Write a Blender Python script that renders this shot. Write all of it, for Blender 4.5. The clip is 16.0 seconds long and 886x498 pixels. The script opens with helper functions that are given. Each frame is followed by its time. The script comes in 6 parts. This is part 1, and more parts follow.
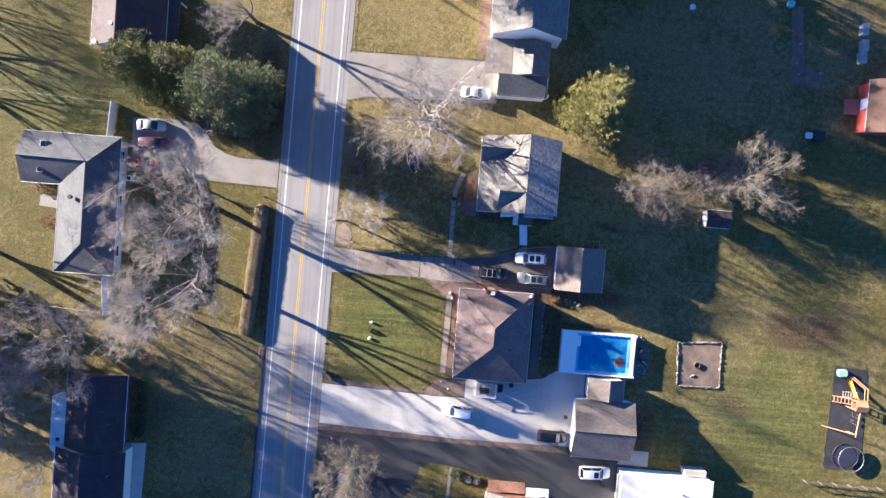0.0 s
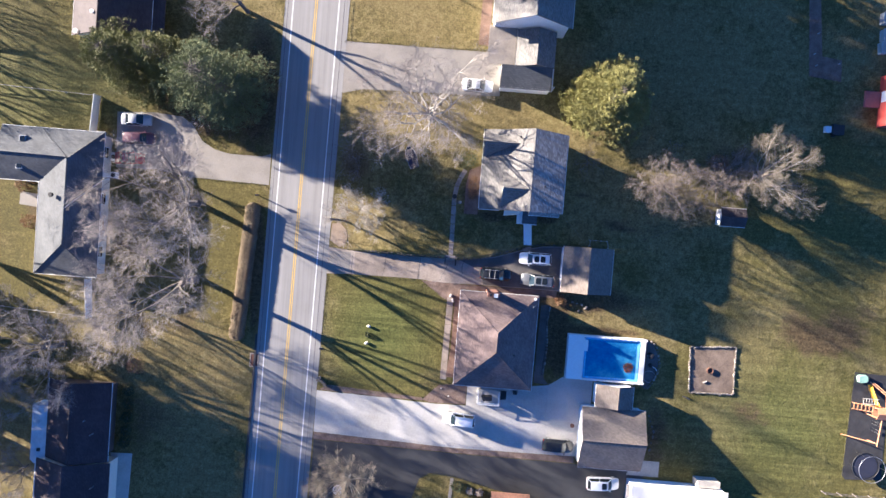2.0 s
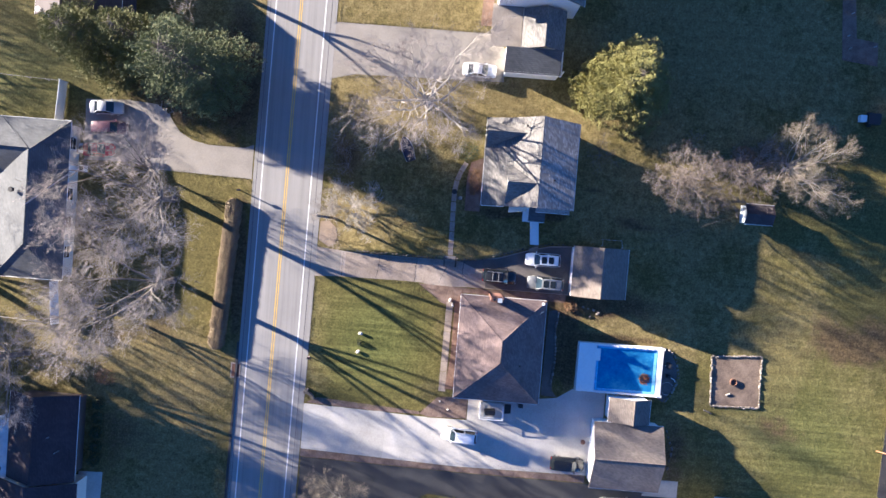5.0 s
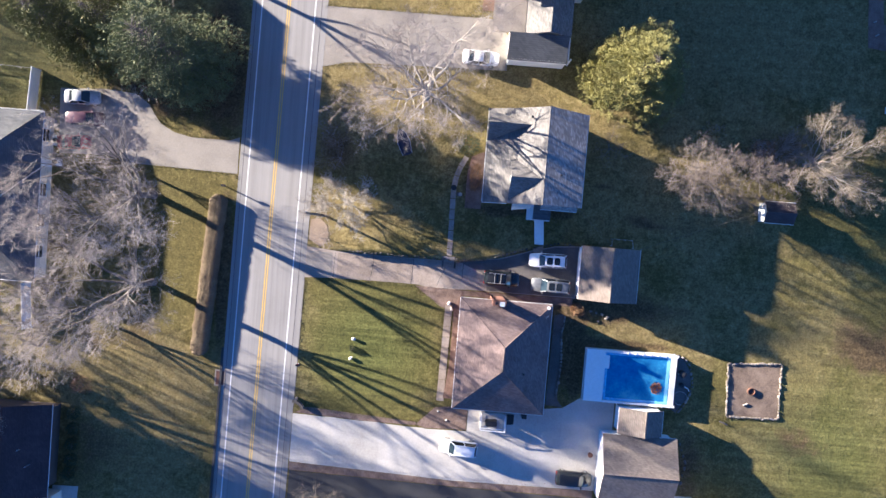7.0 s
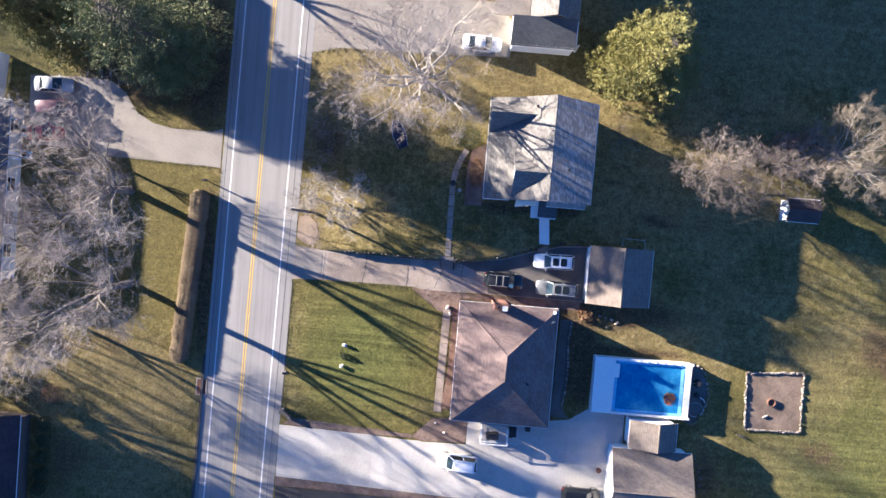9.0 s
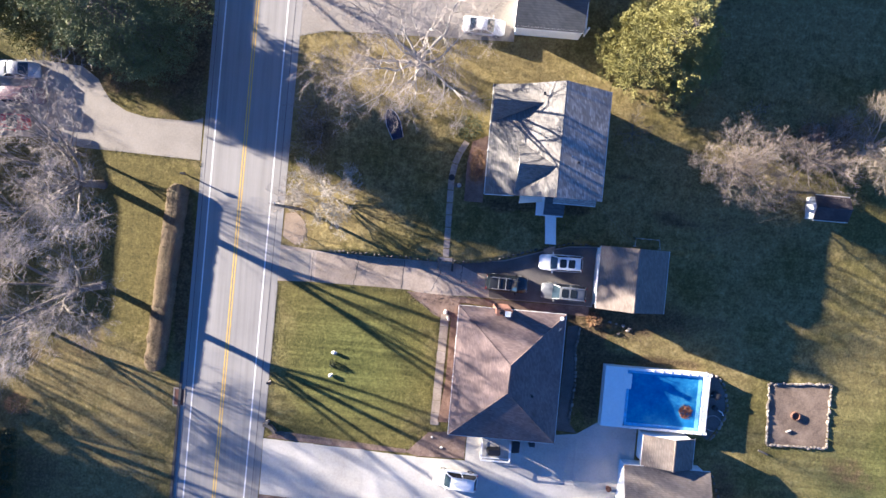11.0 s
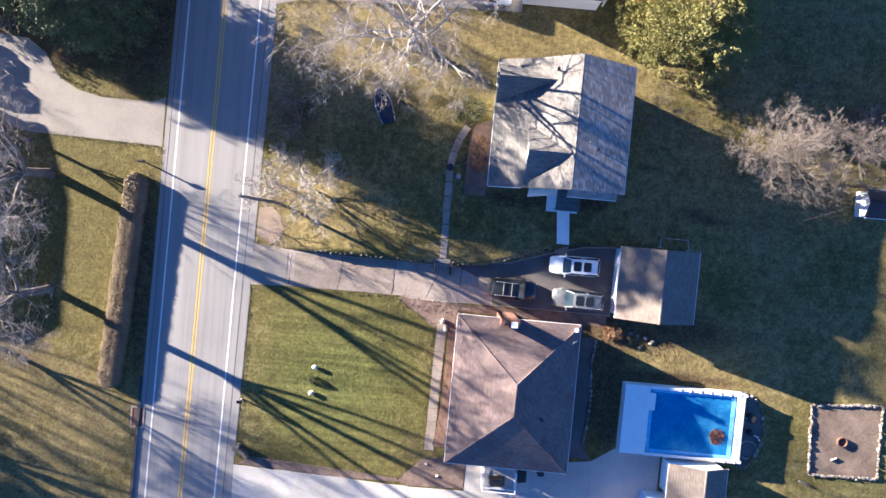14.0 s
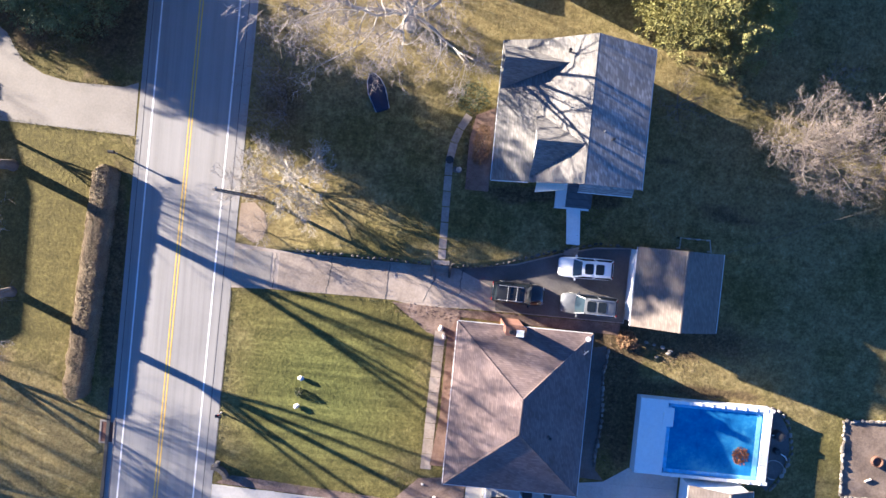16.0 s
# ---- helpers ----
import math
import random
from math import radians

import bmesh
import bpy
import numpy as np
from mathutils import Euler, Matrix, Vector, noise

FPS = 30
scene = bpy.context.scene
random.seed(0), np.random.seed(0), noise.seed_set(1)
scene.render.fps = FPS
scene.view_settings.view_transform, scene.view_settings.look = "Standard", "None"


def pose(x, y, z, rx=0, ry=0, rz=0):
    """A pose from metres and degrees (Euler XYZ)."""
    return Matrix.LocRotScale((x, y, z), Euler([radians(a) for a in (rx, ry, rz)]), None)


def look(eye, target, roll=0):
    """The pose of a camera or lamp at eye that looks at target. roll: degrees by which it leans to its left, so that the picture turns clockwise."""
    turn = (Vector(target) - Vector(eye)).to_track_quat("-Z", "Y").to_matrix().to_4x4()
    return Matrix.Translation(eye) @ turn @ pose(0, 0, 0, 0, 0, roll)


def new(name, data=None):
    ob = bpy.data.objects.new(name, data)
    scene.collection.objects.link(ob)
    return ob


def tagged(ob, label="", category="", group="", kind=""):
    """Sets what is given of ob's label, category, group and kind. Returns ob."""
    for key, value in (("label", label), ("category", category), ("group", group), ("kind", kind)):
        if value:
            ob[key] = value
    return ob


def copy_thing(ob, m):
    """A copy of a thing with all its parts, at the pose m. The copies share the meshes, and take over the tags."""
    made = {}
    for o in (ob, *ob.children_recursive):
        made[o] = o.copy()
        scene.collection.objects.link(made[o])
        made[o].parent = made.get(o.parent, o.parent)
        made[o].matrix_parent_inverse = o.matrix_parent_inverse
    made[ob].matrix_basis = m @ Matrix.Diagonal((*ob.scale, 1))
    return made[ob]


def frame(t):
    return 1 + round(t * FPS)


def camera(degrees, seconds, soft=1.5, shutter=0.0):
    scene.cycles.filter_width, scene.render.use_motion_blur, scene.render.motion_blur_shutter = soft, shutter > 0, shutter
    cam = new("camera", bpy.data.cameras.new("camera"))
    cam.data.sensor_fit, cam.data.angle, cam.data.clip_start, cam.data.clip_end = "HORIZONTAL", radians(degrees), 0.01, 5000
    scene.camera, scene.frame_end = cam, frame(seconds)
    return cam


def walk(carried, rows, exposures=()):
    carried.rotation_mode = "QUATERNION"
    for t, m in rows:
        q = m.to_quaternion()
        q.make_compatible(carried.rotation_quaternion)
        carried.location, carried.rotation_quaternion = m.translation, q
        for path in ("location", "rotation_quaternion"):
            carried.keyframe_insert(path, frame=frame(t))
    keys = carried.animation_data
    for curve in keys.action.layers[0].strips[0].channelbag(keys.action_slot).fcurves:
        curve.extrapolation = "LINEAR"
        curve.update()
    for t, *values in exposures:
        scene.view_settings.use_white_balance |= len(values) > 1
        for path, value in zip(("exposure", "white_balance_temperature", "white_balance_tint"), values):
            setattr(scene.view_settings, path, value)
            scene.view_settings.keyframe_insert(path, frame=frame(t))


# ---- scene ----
# ---- camera and its way: a drone sinking slowly, looking straight down ----
cam = camera(77.0, 16.0, soft=1.5)
PATH = [
    (0, 1.256, 1.502, 89.665, -1.658, 0.608, 4.625),
    (1, 1.182, 1.452, 87.653, -1.658, 0.593, 4.580),
    (2, 1.142, 1.396, 85.416, -1.659, 0.578, 4.554),
    (3, 1.132, 1.335, 83.051, -1.659, 0.563, 4.548),
    (4, 1.147, 1.270, 80.624, -1.660, 0.548, 4.559),
    (5, 1.184, 1.202, 78.172, -1.660, 0.534, 4.586),
    (6, 1.239, 1.131, 75.711, -1.660, 0.519, 4.626),
    (7, 1.308, 1.059, 73.240, -1.661, 0.504, 4.679),
    (8, 1.388, 0.986, 70.749, -1.661, 0.489, 4.742),
    (9, 1.474, 0.914, 68.226, -1.662, 0.474, 4.815),
    (10, 1.563, 0.842, 65.657, -1.662, 0.459, 4.894),
    (11, 1.651, 0.772, 63.038, -1.663, 0.444, 4.980),
    (12, 1.735, 0.705, 60.380, -1.663, 0.429, 5.069),
    (13, 1.810, 0.642, 57.712, -1.664, 0.415, 5.160),
    (14, 1.872, 0.583, 55.089, -1.664, 0.400, 5.253),
    (15, 1.918, 0.529, 52.598, -1.664, 0.385, 5.344),
    (16, 1.944, 0.481, 50.362, -1.665, 0.370, 5.433),
]
walk(cam, [(t, pose(x, y, z, rx, ry, rz)) for t, x, y, z, rx, ry, rz in PATH], exposures=[(0, 3.0, 5120, 11), (5, 3.0, 5150, 10.9), (10, 3.08, 5190, 10.8), (16, 3.2, 5220, 10.6)])

# ---- light: a low winter sun from the west-north-west, clear sky ----
SUN_EL, SUN_AZ = radians(11.3), radians(-69.0)
world = bpy.data.worlds.new("sky")
scene.world = world
world.use_nodes = True
wn = world.node_tree.nodes
sky = wn.new("ShaderNodeTexSky")
sky.sky_type, sky.sun_disc = "NISHITA", False
sky.sun_elevation, sky.sun_rotation = SUN_EL, SUN_AZ
sky.air_density, sky.dust_density, sky.ozone_density = 0.4, 0.0, 3.6
wn["Background"].inputs["Strength"].default_value = 0.05
world.node_tree.links.new(sky.outputs["Color"], wn["Background"].inputs["Color"])
sun = new("sun", bpy.data.lights.new("sun", "SUN"))
sun.data.energy, sun.data.angle, sun.data.color = 5.0, radians(0.53), (1.0, 0.765, 0.51)
sun_dir = Vector((math.sin(SUN_AZ) * math.cos(SUN_EL), math.cos(SUN_AZ) * math.cos(SUN_EL), math.sin(SUN_EL)))
sun.matrix_world = look(sun_dir * 300, (0, 0, 0))


# ---- materials ----
def nodes_of(name, rough=0.8, metal=0.0, spec=0.5):
    m = bpy.data.materials.new(name)
    m.use_nodes = True
    n, l = m.node_tree.nodes, m.node_tree.links
    b = n["Principled BSDF"]
    b.inputs["Roughness"].default_value, b.inputs["Metallic"].default_value = rough, metal
    b.inputs["Specular IOR Level"].default_value = spec
    return m, n, l, b


def noise_at(n, l, scale, detail=4.0, vec=None, rough=0.6):
    t = n.new("ShaderNodeTexNoise")
    t.inputs["Scale"].default_value, t.inputs["Detail"].default_value, t.inputs["Roughness"].default_value = scale, detail, rough
    if vec is not None:
        l.new(vec, t.inputs["Vector"])
    return t.outputs["Fac"]


def ramp(n, l, fac, stops):
    r = n.new("ShaderNodeValToRGB")
    while len(r.color_ramp.elements) < len(stops):
        r.color_ramp.elements.new(0.5)
    for e, (p, c) in zip(r.color_ramp.elements, stops):
        e.position, e.color = p, (*c, 1) if len(c) == 3 else c
    l.new(fac, r.inputs["Fac"])
    return r.outputs["Color"]


def mixed(n, l, fac, a, b, how="MIX"):
    x = n.new("ShaderNodeMix")
    x.data_type, x.blend_type = "RGBA", how
    for sock, v in ((x.inputs[0], fac), (x.inputs[6], a), (x.inputs[7], b)):
        if isinstance(v, (int, float)):
            sock.default_value = v
        elif isinstance(v, tuple):
            sock.default_value = (*v, 1)
        else:
            l.new(v, sock)
    return x.outputs[2]


def maths(n, l, op, a, b=0.0):
    x = n.new("ShaderNodeMath")
    x.operation = op
    for sock, v in zip(x.inputs, (a, b)):
        if isinstance(v, (int, float)):
            sock.default_value = v
        else:
            l.new(v, sock)
    return x.outputs[0]


def bumped(n, l, b, height, strength, dist=0.02):
    x = n.new("ShaderNodeBump")
    x.inputs["Strength"].default_value, x.inputs["Distance"].default_value = strength, dist
    l.new(height, x.inputs["Height"])
    l.new(x.outputs["Normal"], b.inputs["Normal"])


def world_pos(n):
    return n.new("ShaderNodeNewGeometry").outputs["Position"]


def surf(name, dark, mid, light, big=0.3, small=6.0, rough=0.85, bump=0.3, dist=0.02, metal=0.0, island=0.0):
    """A matt surface: blotches at one scale, grain at another, fine relief; island: how much single pieces differ."""
    m, n, l, b = nodes_of(name, rough, metal)
    p = world_pos(n)
    f1, f2 = noise_at(n, l, big, 3, p), noise_at(n, l, small, 5, p, 0.7)
    f = maths(n, l, "ADD", maths(n, l, "MULTIPLY", f1, 0.55), maths(n, l, "MULTIPLY", f2, 0.45))
    if island:
        r = n.new("ShaderNodeObjectInfo").outputs["Random"]
        f = maths(n, l, "ADD", f, maths(n, l, "MULTIPLY", maths(n, l, "SUBTRACT", r, 0.5), island))
    l.new(ramp(n, l, f, [(0.3, dark), (0.5, mid), (0.7, light)]), b.inputs["Base Color"])
    if bump:
        bumped(n, l, b, f2, bump, dist)
    return m


def plain(name, col, rough=0.5, metal=0.0, vary=0.12, scale=3.0):
    m, n, l, b = nodes_of(name, rough, metal)
    f = noise_at(n, l, scale, 5, world_pos(n), 0.65)
    lo, hi = tuple(c * (1 - vary) for c in col), tuple(min(1, c * (1 + vary)) for c in col)
    l.new(ramp(n, l, f, [(0.3, lo), (0.7, hi)]), b.inputs["Base Color"])
    return m


def shingle(name, dark, mid, light, course=0.075, tone=0.2):
    """Asphalt shingles: level courses, uneven tabs, stains."""
    m, n, l, b = nodes_of(name, 0.9)
    p = world_pos(n)
    sep = n.new("ShaderNodeSeparateXYZ")
    l.new(p, sep.inputs[0])
    row = maths(n, l, "DIVIDE", sep.outputs[2], course)
    step = maths(n, l, "FRACT", row)
    cell = n.new("ShaderNodeCombineXYZ")
    l.new(maths(n, l, "DIVIDE", maths(n, l, "ADD", sep.outputs[0], sep.outputs[1]), 0.3), cell.inputs[0])
    l.new(maths(n, l, "FLOOR", row), cell.inputs[1])
    tab = n.new("ShaderNodeTexWhiteNoise")
    fl = n.new("ShaderNodeVectorMath")
    fl.operation = "FLOOR"
    l.new(cell.outputs[0], fl.inputs[0])
    l.new(fl.outputs[0], tab.inputs["Vector"])
    big = noise_at(n, l, 0.45, 4, p)
    f = maths(n, l, "ADD", maths(n, l, "MULTIPLY", big, 1 - tone), maths(n, l, "MULTIPLY", tab.outputs["Value"], tone))
    col = ramp(n, l, f, [(0.25, dark), (0.5, mid), (0.75, light)])
    edge = maths(n, l, "LESS_THAN", step, 0.18)
    l.new(mixed(n, l, maths(n, l, "MULTIPLY", edge, 0.35), col, tuple(c * 0.5 for c in dark)), b.inputs["Base Color"])
    bumped(n, l, b, step, 0.1, 0.01)
    return m


def ground_material():
    m, n, l, b = nodes_of("grass_and_earth", 0.95, 0, 0.2)
    p = world_pos(n)
    at = n.new("ShaderNodeAttribute")
    at.attribute_name = "tone"
    sep = n.new("ShaderNodeSeparateColor")
    l.new(at.outputs["Color"], sep.inputs[0])
    big, mid, fine = noise_at(n, l, 0.16, 5, p, 0.6), noise_at(n, l, 1.1, 5, p, 0.7), noise_at(n, l, 3.4, 6, p, 0.82)
    wob = maths(n, l, "ADD", maths(n, l, "MULTIPLY", maths(n, l, "SUBTRACT", big, 0.5), 2.3), maths(n, l, "MULTIPLY", maths(n, l, "SUBTRACT", mid, 0.5), 1.2))
    dry = maths(n, l, "ADD", sep.outputs[0], wob)
    mp = n.new("ShaderNodeMapping")
    mp.inputs["Scale"].default_value = (0.05, 1.5, 1)
    l.new(p, mp.inputs["Vector"])
    mow = noise_at(n, l, 1.0, 3, mp.outputs["Vector"], 0.55)
    fine = maths(n, l, "ADD", fine, maths(n, l, "MULTIPLY", maths(n, l, "SUBTRACT", mow, 0.5), maths(n, l, "ADD", 0.12, sep.outputs[2])))
    fine = maths(n, l, "ADD", fine, maths(n, l, "MULTIPLY", maths(n, l, "SUBTRACT", mid, 0.5), 0.45))
    green = ramp(n, l, fine, [(0.3, (0.047, 0.039, 0.014)), (0.5, (0.103, 0.087, 0.027)), (0.7, (0.184, 0.16, 0.052))])
    tan = ramp(n, l, fine, [(0.3, (0.08, 0.06, 0.026)), (0.5, (0.175, 0.139, 0.057)), (0.7, (0.29, 0.243, 0.115))])
    earth = ramp(n, l, fine, [(0.3, (0.03, 0.02, 0.014)), (0.5, (0.082, 0.06, 0.028)), (0.7, (0.18, 0.134, 0.07))])
    grass = mixed(n, l, ramp(n, l, dry, [(0.25, (0, 0, 0)), (0.8, (1, 1, 1))]), green, tan)
    lush = ramp(n, l, fine, [(0.3, (0.042, 0.045, 0.013)), (0.5, (0.093, 0.101, 0.028)), (0.7, (0.175, 0.18, 0.055))])
    grass = mixed(n, l, maths(n, l, "MINIMUM", maths(n, l, "MULTIPLY", sep.outputs[2], 1.7), 1.0), grass, lush)
    bare = maths(n, l, "ADD", sep.outputs[1], maths(n, l, "MULTIPLY", wob, 0.6))
    l.new(mixed(n, l, ramp(n, l, bare, [(0.35, (0, 0, 0)), (0.65, (1, 1, 1))]), grass, earth), b.inputs["Base Color"])
    h = maths(n, l, "ADD", fine, maths(n, l, "MULTIPLY", mid, 0.8))
    bumped(n, l, b, h, 0.8, 0.09)
    return m


def glassy(name, col, rough=0.06):
    m, n, l, b = nodes_of(name, rough, 0.0, 0.6)
    b.inputs["Base Color"].default_value = (*col, 1)
    return m


GROUND = ground_material()


def road_material():
    """Worn asphalt: wheel tracks and streaks along the road, fine grit."""
    m, n, l, b = nodes_of("worn_road_asphalt", 0.85)
    p = world_pos(n)
    mp = n.new("ShaderNodeMapping")
    mp.inputs["Scale"].default_value = (1.6, 0.035, 1)
    l.new(p, mp.inputs["Vector"])
    streak, big, fine = noise_at(n, l, 1.0, 4, mp.outputs["Vector"], 0.65), noise_at(n, l, 0.15, 4, p), noise_at(n, l, 12, 4, p, 0.7)
    f = maths(n, l, "ADD", maths(n, l, "MULTIPLY", streak, 0.55), maths(n, l, "ADD", maths(n, l, "MULTIPLY", big, 0.25), maths(n, l, "MULTIPLY", fine, 0.2)))
    l.new(ramp(n, l, f, [(0.3, (0.17, 0.163, 0.158)), (0.5, (0.242, 0.234, 0.227)), (0.7, (0.3, 0.292, 0.283))]), b.inputs["Base Color"])
    bumped(n, l, b, fine, 0.2, 0.01)
    return m


ASPHALT_OLD = road_material()
ASPHALT_NEW = surf("dark_driveway_asphalt", (0.027, 0.027, 0.029), (0.042, 0.042, 0.044), (0.062, 0.062, 0.063), 0.2, 9, 0.8, 0.25, 0.01)
CONCRETE = surf("pale_new_concrete", (0.315, 0.3, 0.277), (0.42, 0.402, 0.372), (0.51, 0.49, 0.458), 0.3, 4, 0.85, 0.12, 0.01, island=0.12)
# Concrete lightened in colour, to make up for lying in the house's shade.
CONCRETE_LIFTED = surf("lightened_concrete", (0.66, 0.66, 0.64), (0.8, 0.8, 0.78), (0.86, 0.86, 0.84), 0.5, 5, 0.8, 0.12, 0.01)
CONCRETE_OLD = surf("stained_old_concrete", (0.155, 0.125, 0.1), (0.27, 0.225, 0.187), (0.38, 0.33, 0.285), 0.35, 4, 0.9, 0.2, 0.01, island=0.15)
CONCRETE_TAN = surf("sandy_concrete", (0.175, 0.158, 0.138), (0.238, 0.217, 0.192), (0.3, 0.276, 0.246), 0.25, 5, 0.9, 0.15, 0.01)
GRAVEL = surf("dark_gravel", (0.06, 0.055, 0.05), (0.12, 0.11, 0.10), (0.2, 0.185, 0.17), 0.5, 14, 0.95, 0.6, 0.03)
LITTER = surf("tan_leaf_litter", (0.07, 0.046, 0.036), (0.165, 0.116, 0.092), (0.28, 0.21, 0.175), 0.9, 7, 0.95, 0.6, 0.04)
MULCH = surf("reddish_bark_mulch", (0.075, 0.046, 0.033), (0.17, 0.108, 0.078), (0.28, 0.19, 0.145), 0.7, 9, 0.95, 0.7, 0.04)
EARTH = surf("bare_brown_earth", (0.065, 0.046, 0.034), (0.155, 0.115, 0.085), (0.26, 0.2, 0.15), 0.6, 5, 0.95, 0.5, 0.04)
RUBBER = surf("black_rubber_mulch", (0.015, 0.015, 0.018), (0.028, 0.028, 0.032), (0.05, 0.05, 0.055), 0.6, 10, 0.9, 0.6, 0.03)
STONE = surf("pale_field_stone", (0.09, 0.078, 0.066), (0.17, 0.15, 0.128), (0.28, 0.25, 0.215), 0.9, 7, 0.9, 0.5, 0.03, island=0.4)
# Much darker than the field stone above.
STONE_DARK = surf("dark_wall_stone", (0.03, 0.027, 0.024), (0.065, 0.058, 0.052), (0.12, 0.108, 0.096), 0.9, 7, 0.9, 0.5, 0.03, island=0.4)
PAINT_WHITE = surf("white_line_paint", (0.55, 0.55, 0.54), (0.72, 0.72, 0.71), (0.8, 0.8, 0.79), 0.6, 12, 0.7, 0.1)
PAINT_YELLOW = surf("yellow_line_paint", (0.45, 0.28, 0.04), (0.62, 0.40, 0.06), (0.7, 0.47, 0.09), 0.6, 12, 0.7, 0.1)
WHITE = plain("white_siding_paint", (0.72, 0.72, 0.71), 0.6, 0, 0.05)
CREAM = plain("cream_siding_paint", (0.62, 0.57, 0.48), 0.6, 0, 0.06)
BRICK = surf("red_brown_brick", (0.10, 0.042, 0.028), (0.18, 0.08, 0.052), (0.26, 0.13, 0.09), 1.5, 8, 0.9, 0.4, 0.01, island=0.3)
SH_PALE = shingle("pale_grey_shingles", (0.098, 0.093, 0.088), (0.14, 0.133, 0.126), (0.188, 0.18, 0.17), tone=0.4)
# Pale shingles lightened so slopes away from the sun read as lit.
SH_PALE_LIT = shingle("lit_pale_grey_shingles", (0.15, 0.142, 0.134), (0.21, 0.2, 0.19), (0.33, 0.32, 0.305), 0.034, 0.45)
SH_GREY = shingle("blue_grey_shingles", (0.058, 0.062, 0.068), (0.084, 0.089, 0.096), (0.115, 0.12, 0.127))
SH_BROWN = shingle("brown_shingles", (0.088, 0.063, 0.059), (0.134, 0.098, 0.093), (0.184, 0.14, 0.132), tone=0.25)
SH_TAN = shingle("tan_shingles", (0.11, 0.09, 0.077), (0.148, 0.124, 0.107), (0.19, 0.162, 0.141), tone=0.3)
SH_DARK = shingle("dark_maroon_shingles", (0.022, 0.015, 0.018), (0.037, 0.025, 0.03), (0.058, 0.041, 0.046))
SH_MAUVE = shingle("mauve_brown_shingles", (0.034, 0.025, 0.026), (0.052, 0.04, 0.041), (0.072, 0.057, 0.057))
SH_RED = shingle("rusty_barn_shingles", (0.07, 0.04, 0.03), (0.11, 0.065, 0.05), (0.15, 0.095, 0.075))
BARK_PALE = surf("pale_sycamore_bark", (0.15, 0.13, 0.11), (0.29, 0.265, 0.232), (0.43, 0.4, 0.355), 0.8, 8, 0.9, 0.4)
BARK = surf("grey_brown_bark", (0.06, 0.05, 0.042), (0.115, 0.098, 0.084), (0.18, 0.157, 0.136), 0.8, 8, 0.9, 0.4)
TWIG = surf("grey_winter_twigs", (0.13, 0.11, 0.098), (0.225, 0.196, 0.178), (0.34, 0.302, 0.278), 0.25, 5, 0.9, 0)
TWIG_TAN = surf("tan_winter_twigs", (0.10, 0.083, 0.062), (0.16, 0.135, 0.103), (0.23, 0.195, 0.155), 0.25, 5, 0.9, 0)
TWIG_BROWN = surf("brown_winter_twigs", (0.1, 0.08, 0.068), (0.17, 0.14, 0.12), (0.27, 0.228, 0.2), 0.25, 5, 0.9, 0)
NEEDLE_DARK = surf("dark_green_needles", (0.055, 0.058, 0.015), (0.115, 0.117, 0.03), (0.2, 0.196, 0.054), 0.5, 4, 0.8, 0)
NEEDLE_BLUE = surf("blue_green_needles", (0.06, 0.07, 0.026), (0.11, 0.125, 0.048), (0.19, 0.205, 0.085), 0.5, 4, 0.8, 0)
NEEDLE_GOLD = surf("yellow_green_needles", (0.14, 0.136, 0.04), (0.215, 0.203, 0.062), (0.305, 0.282, 0.1), 0.45, 4, 0.8, 0)
HEDGE_LEAF = surf("golden_brown_hedge_leaves", (0.09, 0.064, 0.04), (0.185, 0.138, 0.082), (0.3, 0.235, 0.14), 0.5, 6, 0.85, 0)
SHRUB_RUST = surf("rusty_dry_leaves", (0.10, 0.056, 0.026), (0.19, 0.11, 0.055), (0.30, 0.19, 0.10), 0.8, 6, 0.85, 0)
SHRUB_GREEN = surf("dull_green_shrub_leaves", (0.02, 0.03, 0.012), (0.05, 0.06, 0.025), (0.10, 0.11, 0.05), 0.6, 6, 0.85, 0)
WOOD_ORANGE = surf("orange_stained_cedar", (0.30, 0.13, 0.055), (0.45, 0.21, 0.10), (0.58, 0.31, 0.17), 0.8, 8, 0.7, 0.2)
WOOD_GREY = surf("weathered_grey_wood", (0.22, 0.2, 0.18), (0.36, 0.335, 0.30), (0.5, 0.47, 0.43), 0.8, 8, 0.85, 0.3)
VINYL = plain("white_vinyl_decking", (0.84, 0.84, 0.82), 0.5, 0, 0.05)
YELLOW_PLASTIC = plain("yellow_plastic", (0.75, 0.42, 0.03), 0.4)
GREEN_PLASTIC = plain("mint_plastic", (0.35, 0.55, 0.42), 0.5)
BLACK = plain("black_plastic", (0.018, 0.018, 0.02), 0.5)
STEEL = plain("galvanised_steel", (0.5, 0.5, 0.5), 0.4, 0.8)
TYRE = plain("tyre_rubber", (0.02, 0.02, 0.02), 0.9)
GLASS = glassy("dark_tinted_glass", (0.012, 0.016, 0.02))
SCREEN_GLASS = glassy("windscreen_glass", (0.025, 0.038, 0.046))

WATER = surf("blue_pool_water", (0.015, 0.1, 0.3), (0.035, 0.2, 0.43), (0.11, 0.37, 0.53), 0.45, 1.6, 0.12, 0.05)
POOL_DEEP = plain("blue_vinyl_liner", (0.03, 0.30, 0.72), 0.4)
RED_PAINT = plain("red_barn_paint", (0.33, 0.05, 0.04), 0.6)
TEAL = plain("teal_plastic", (0.15, 0.42, 0.45), 0.5)
LAMP_RED = plain("red_lens", (0.35, 0.01, 0.01), 0.2)
LAMP_CLEAR = plain("clear_lens", (0.7, 0.7, 0.72), 0.15)


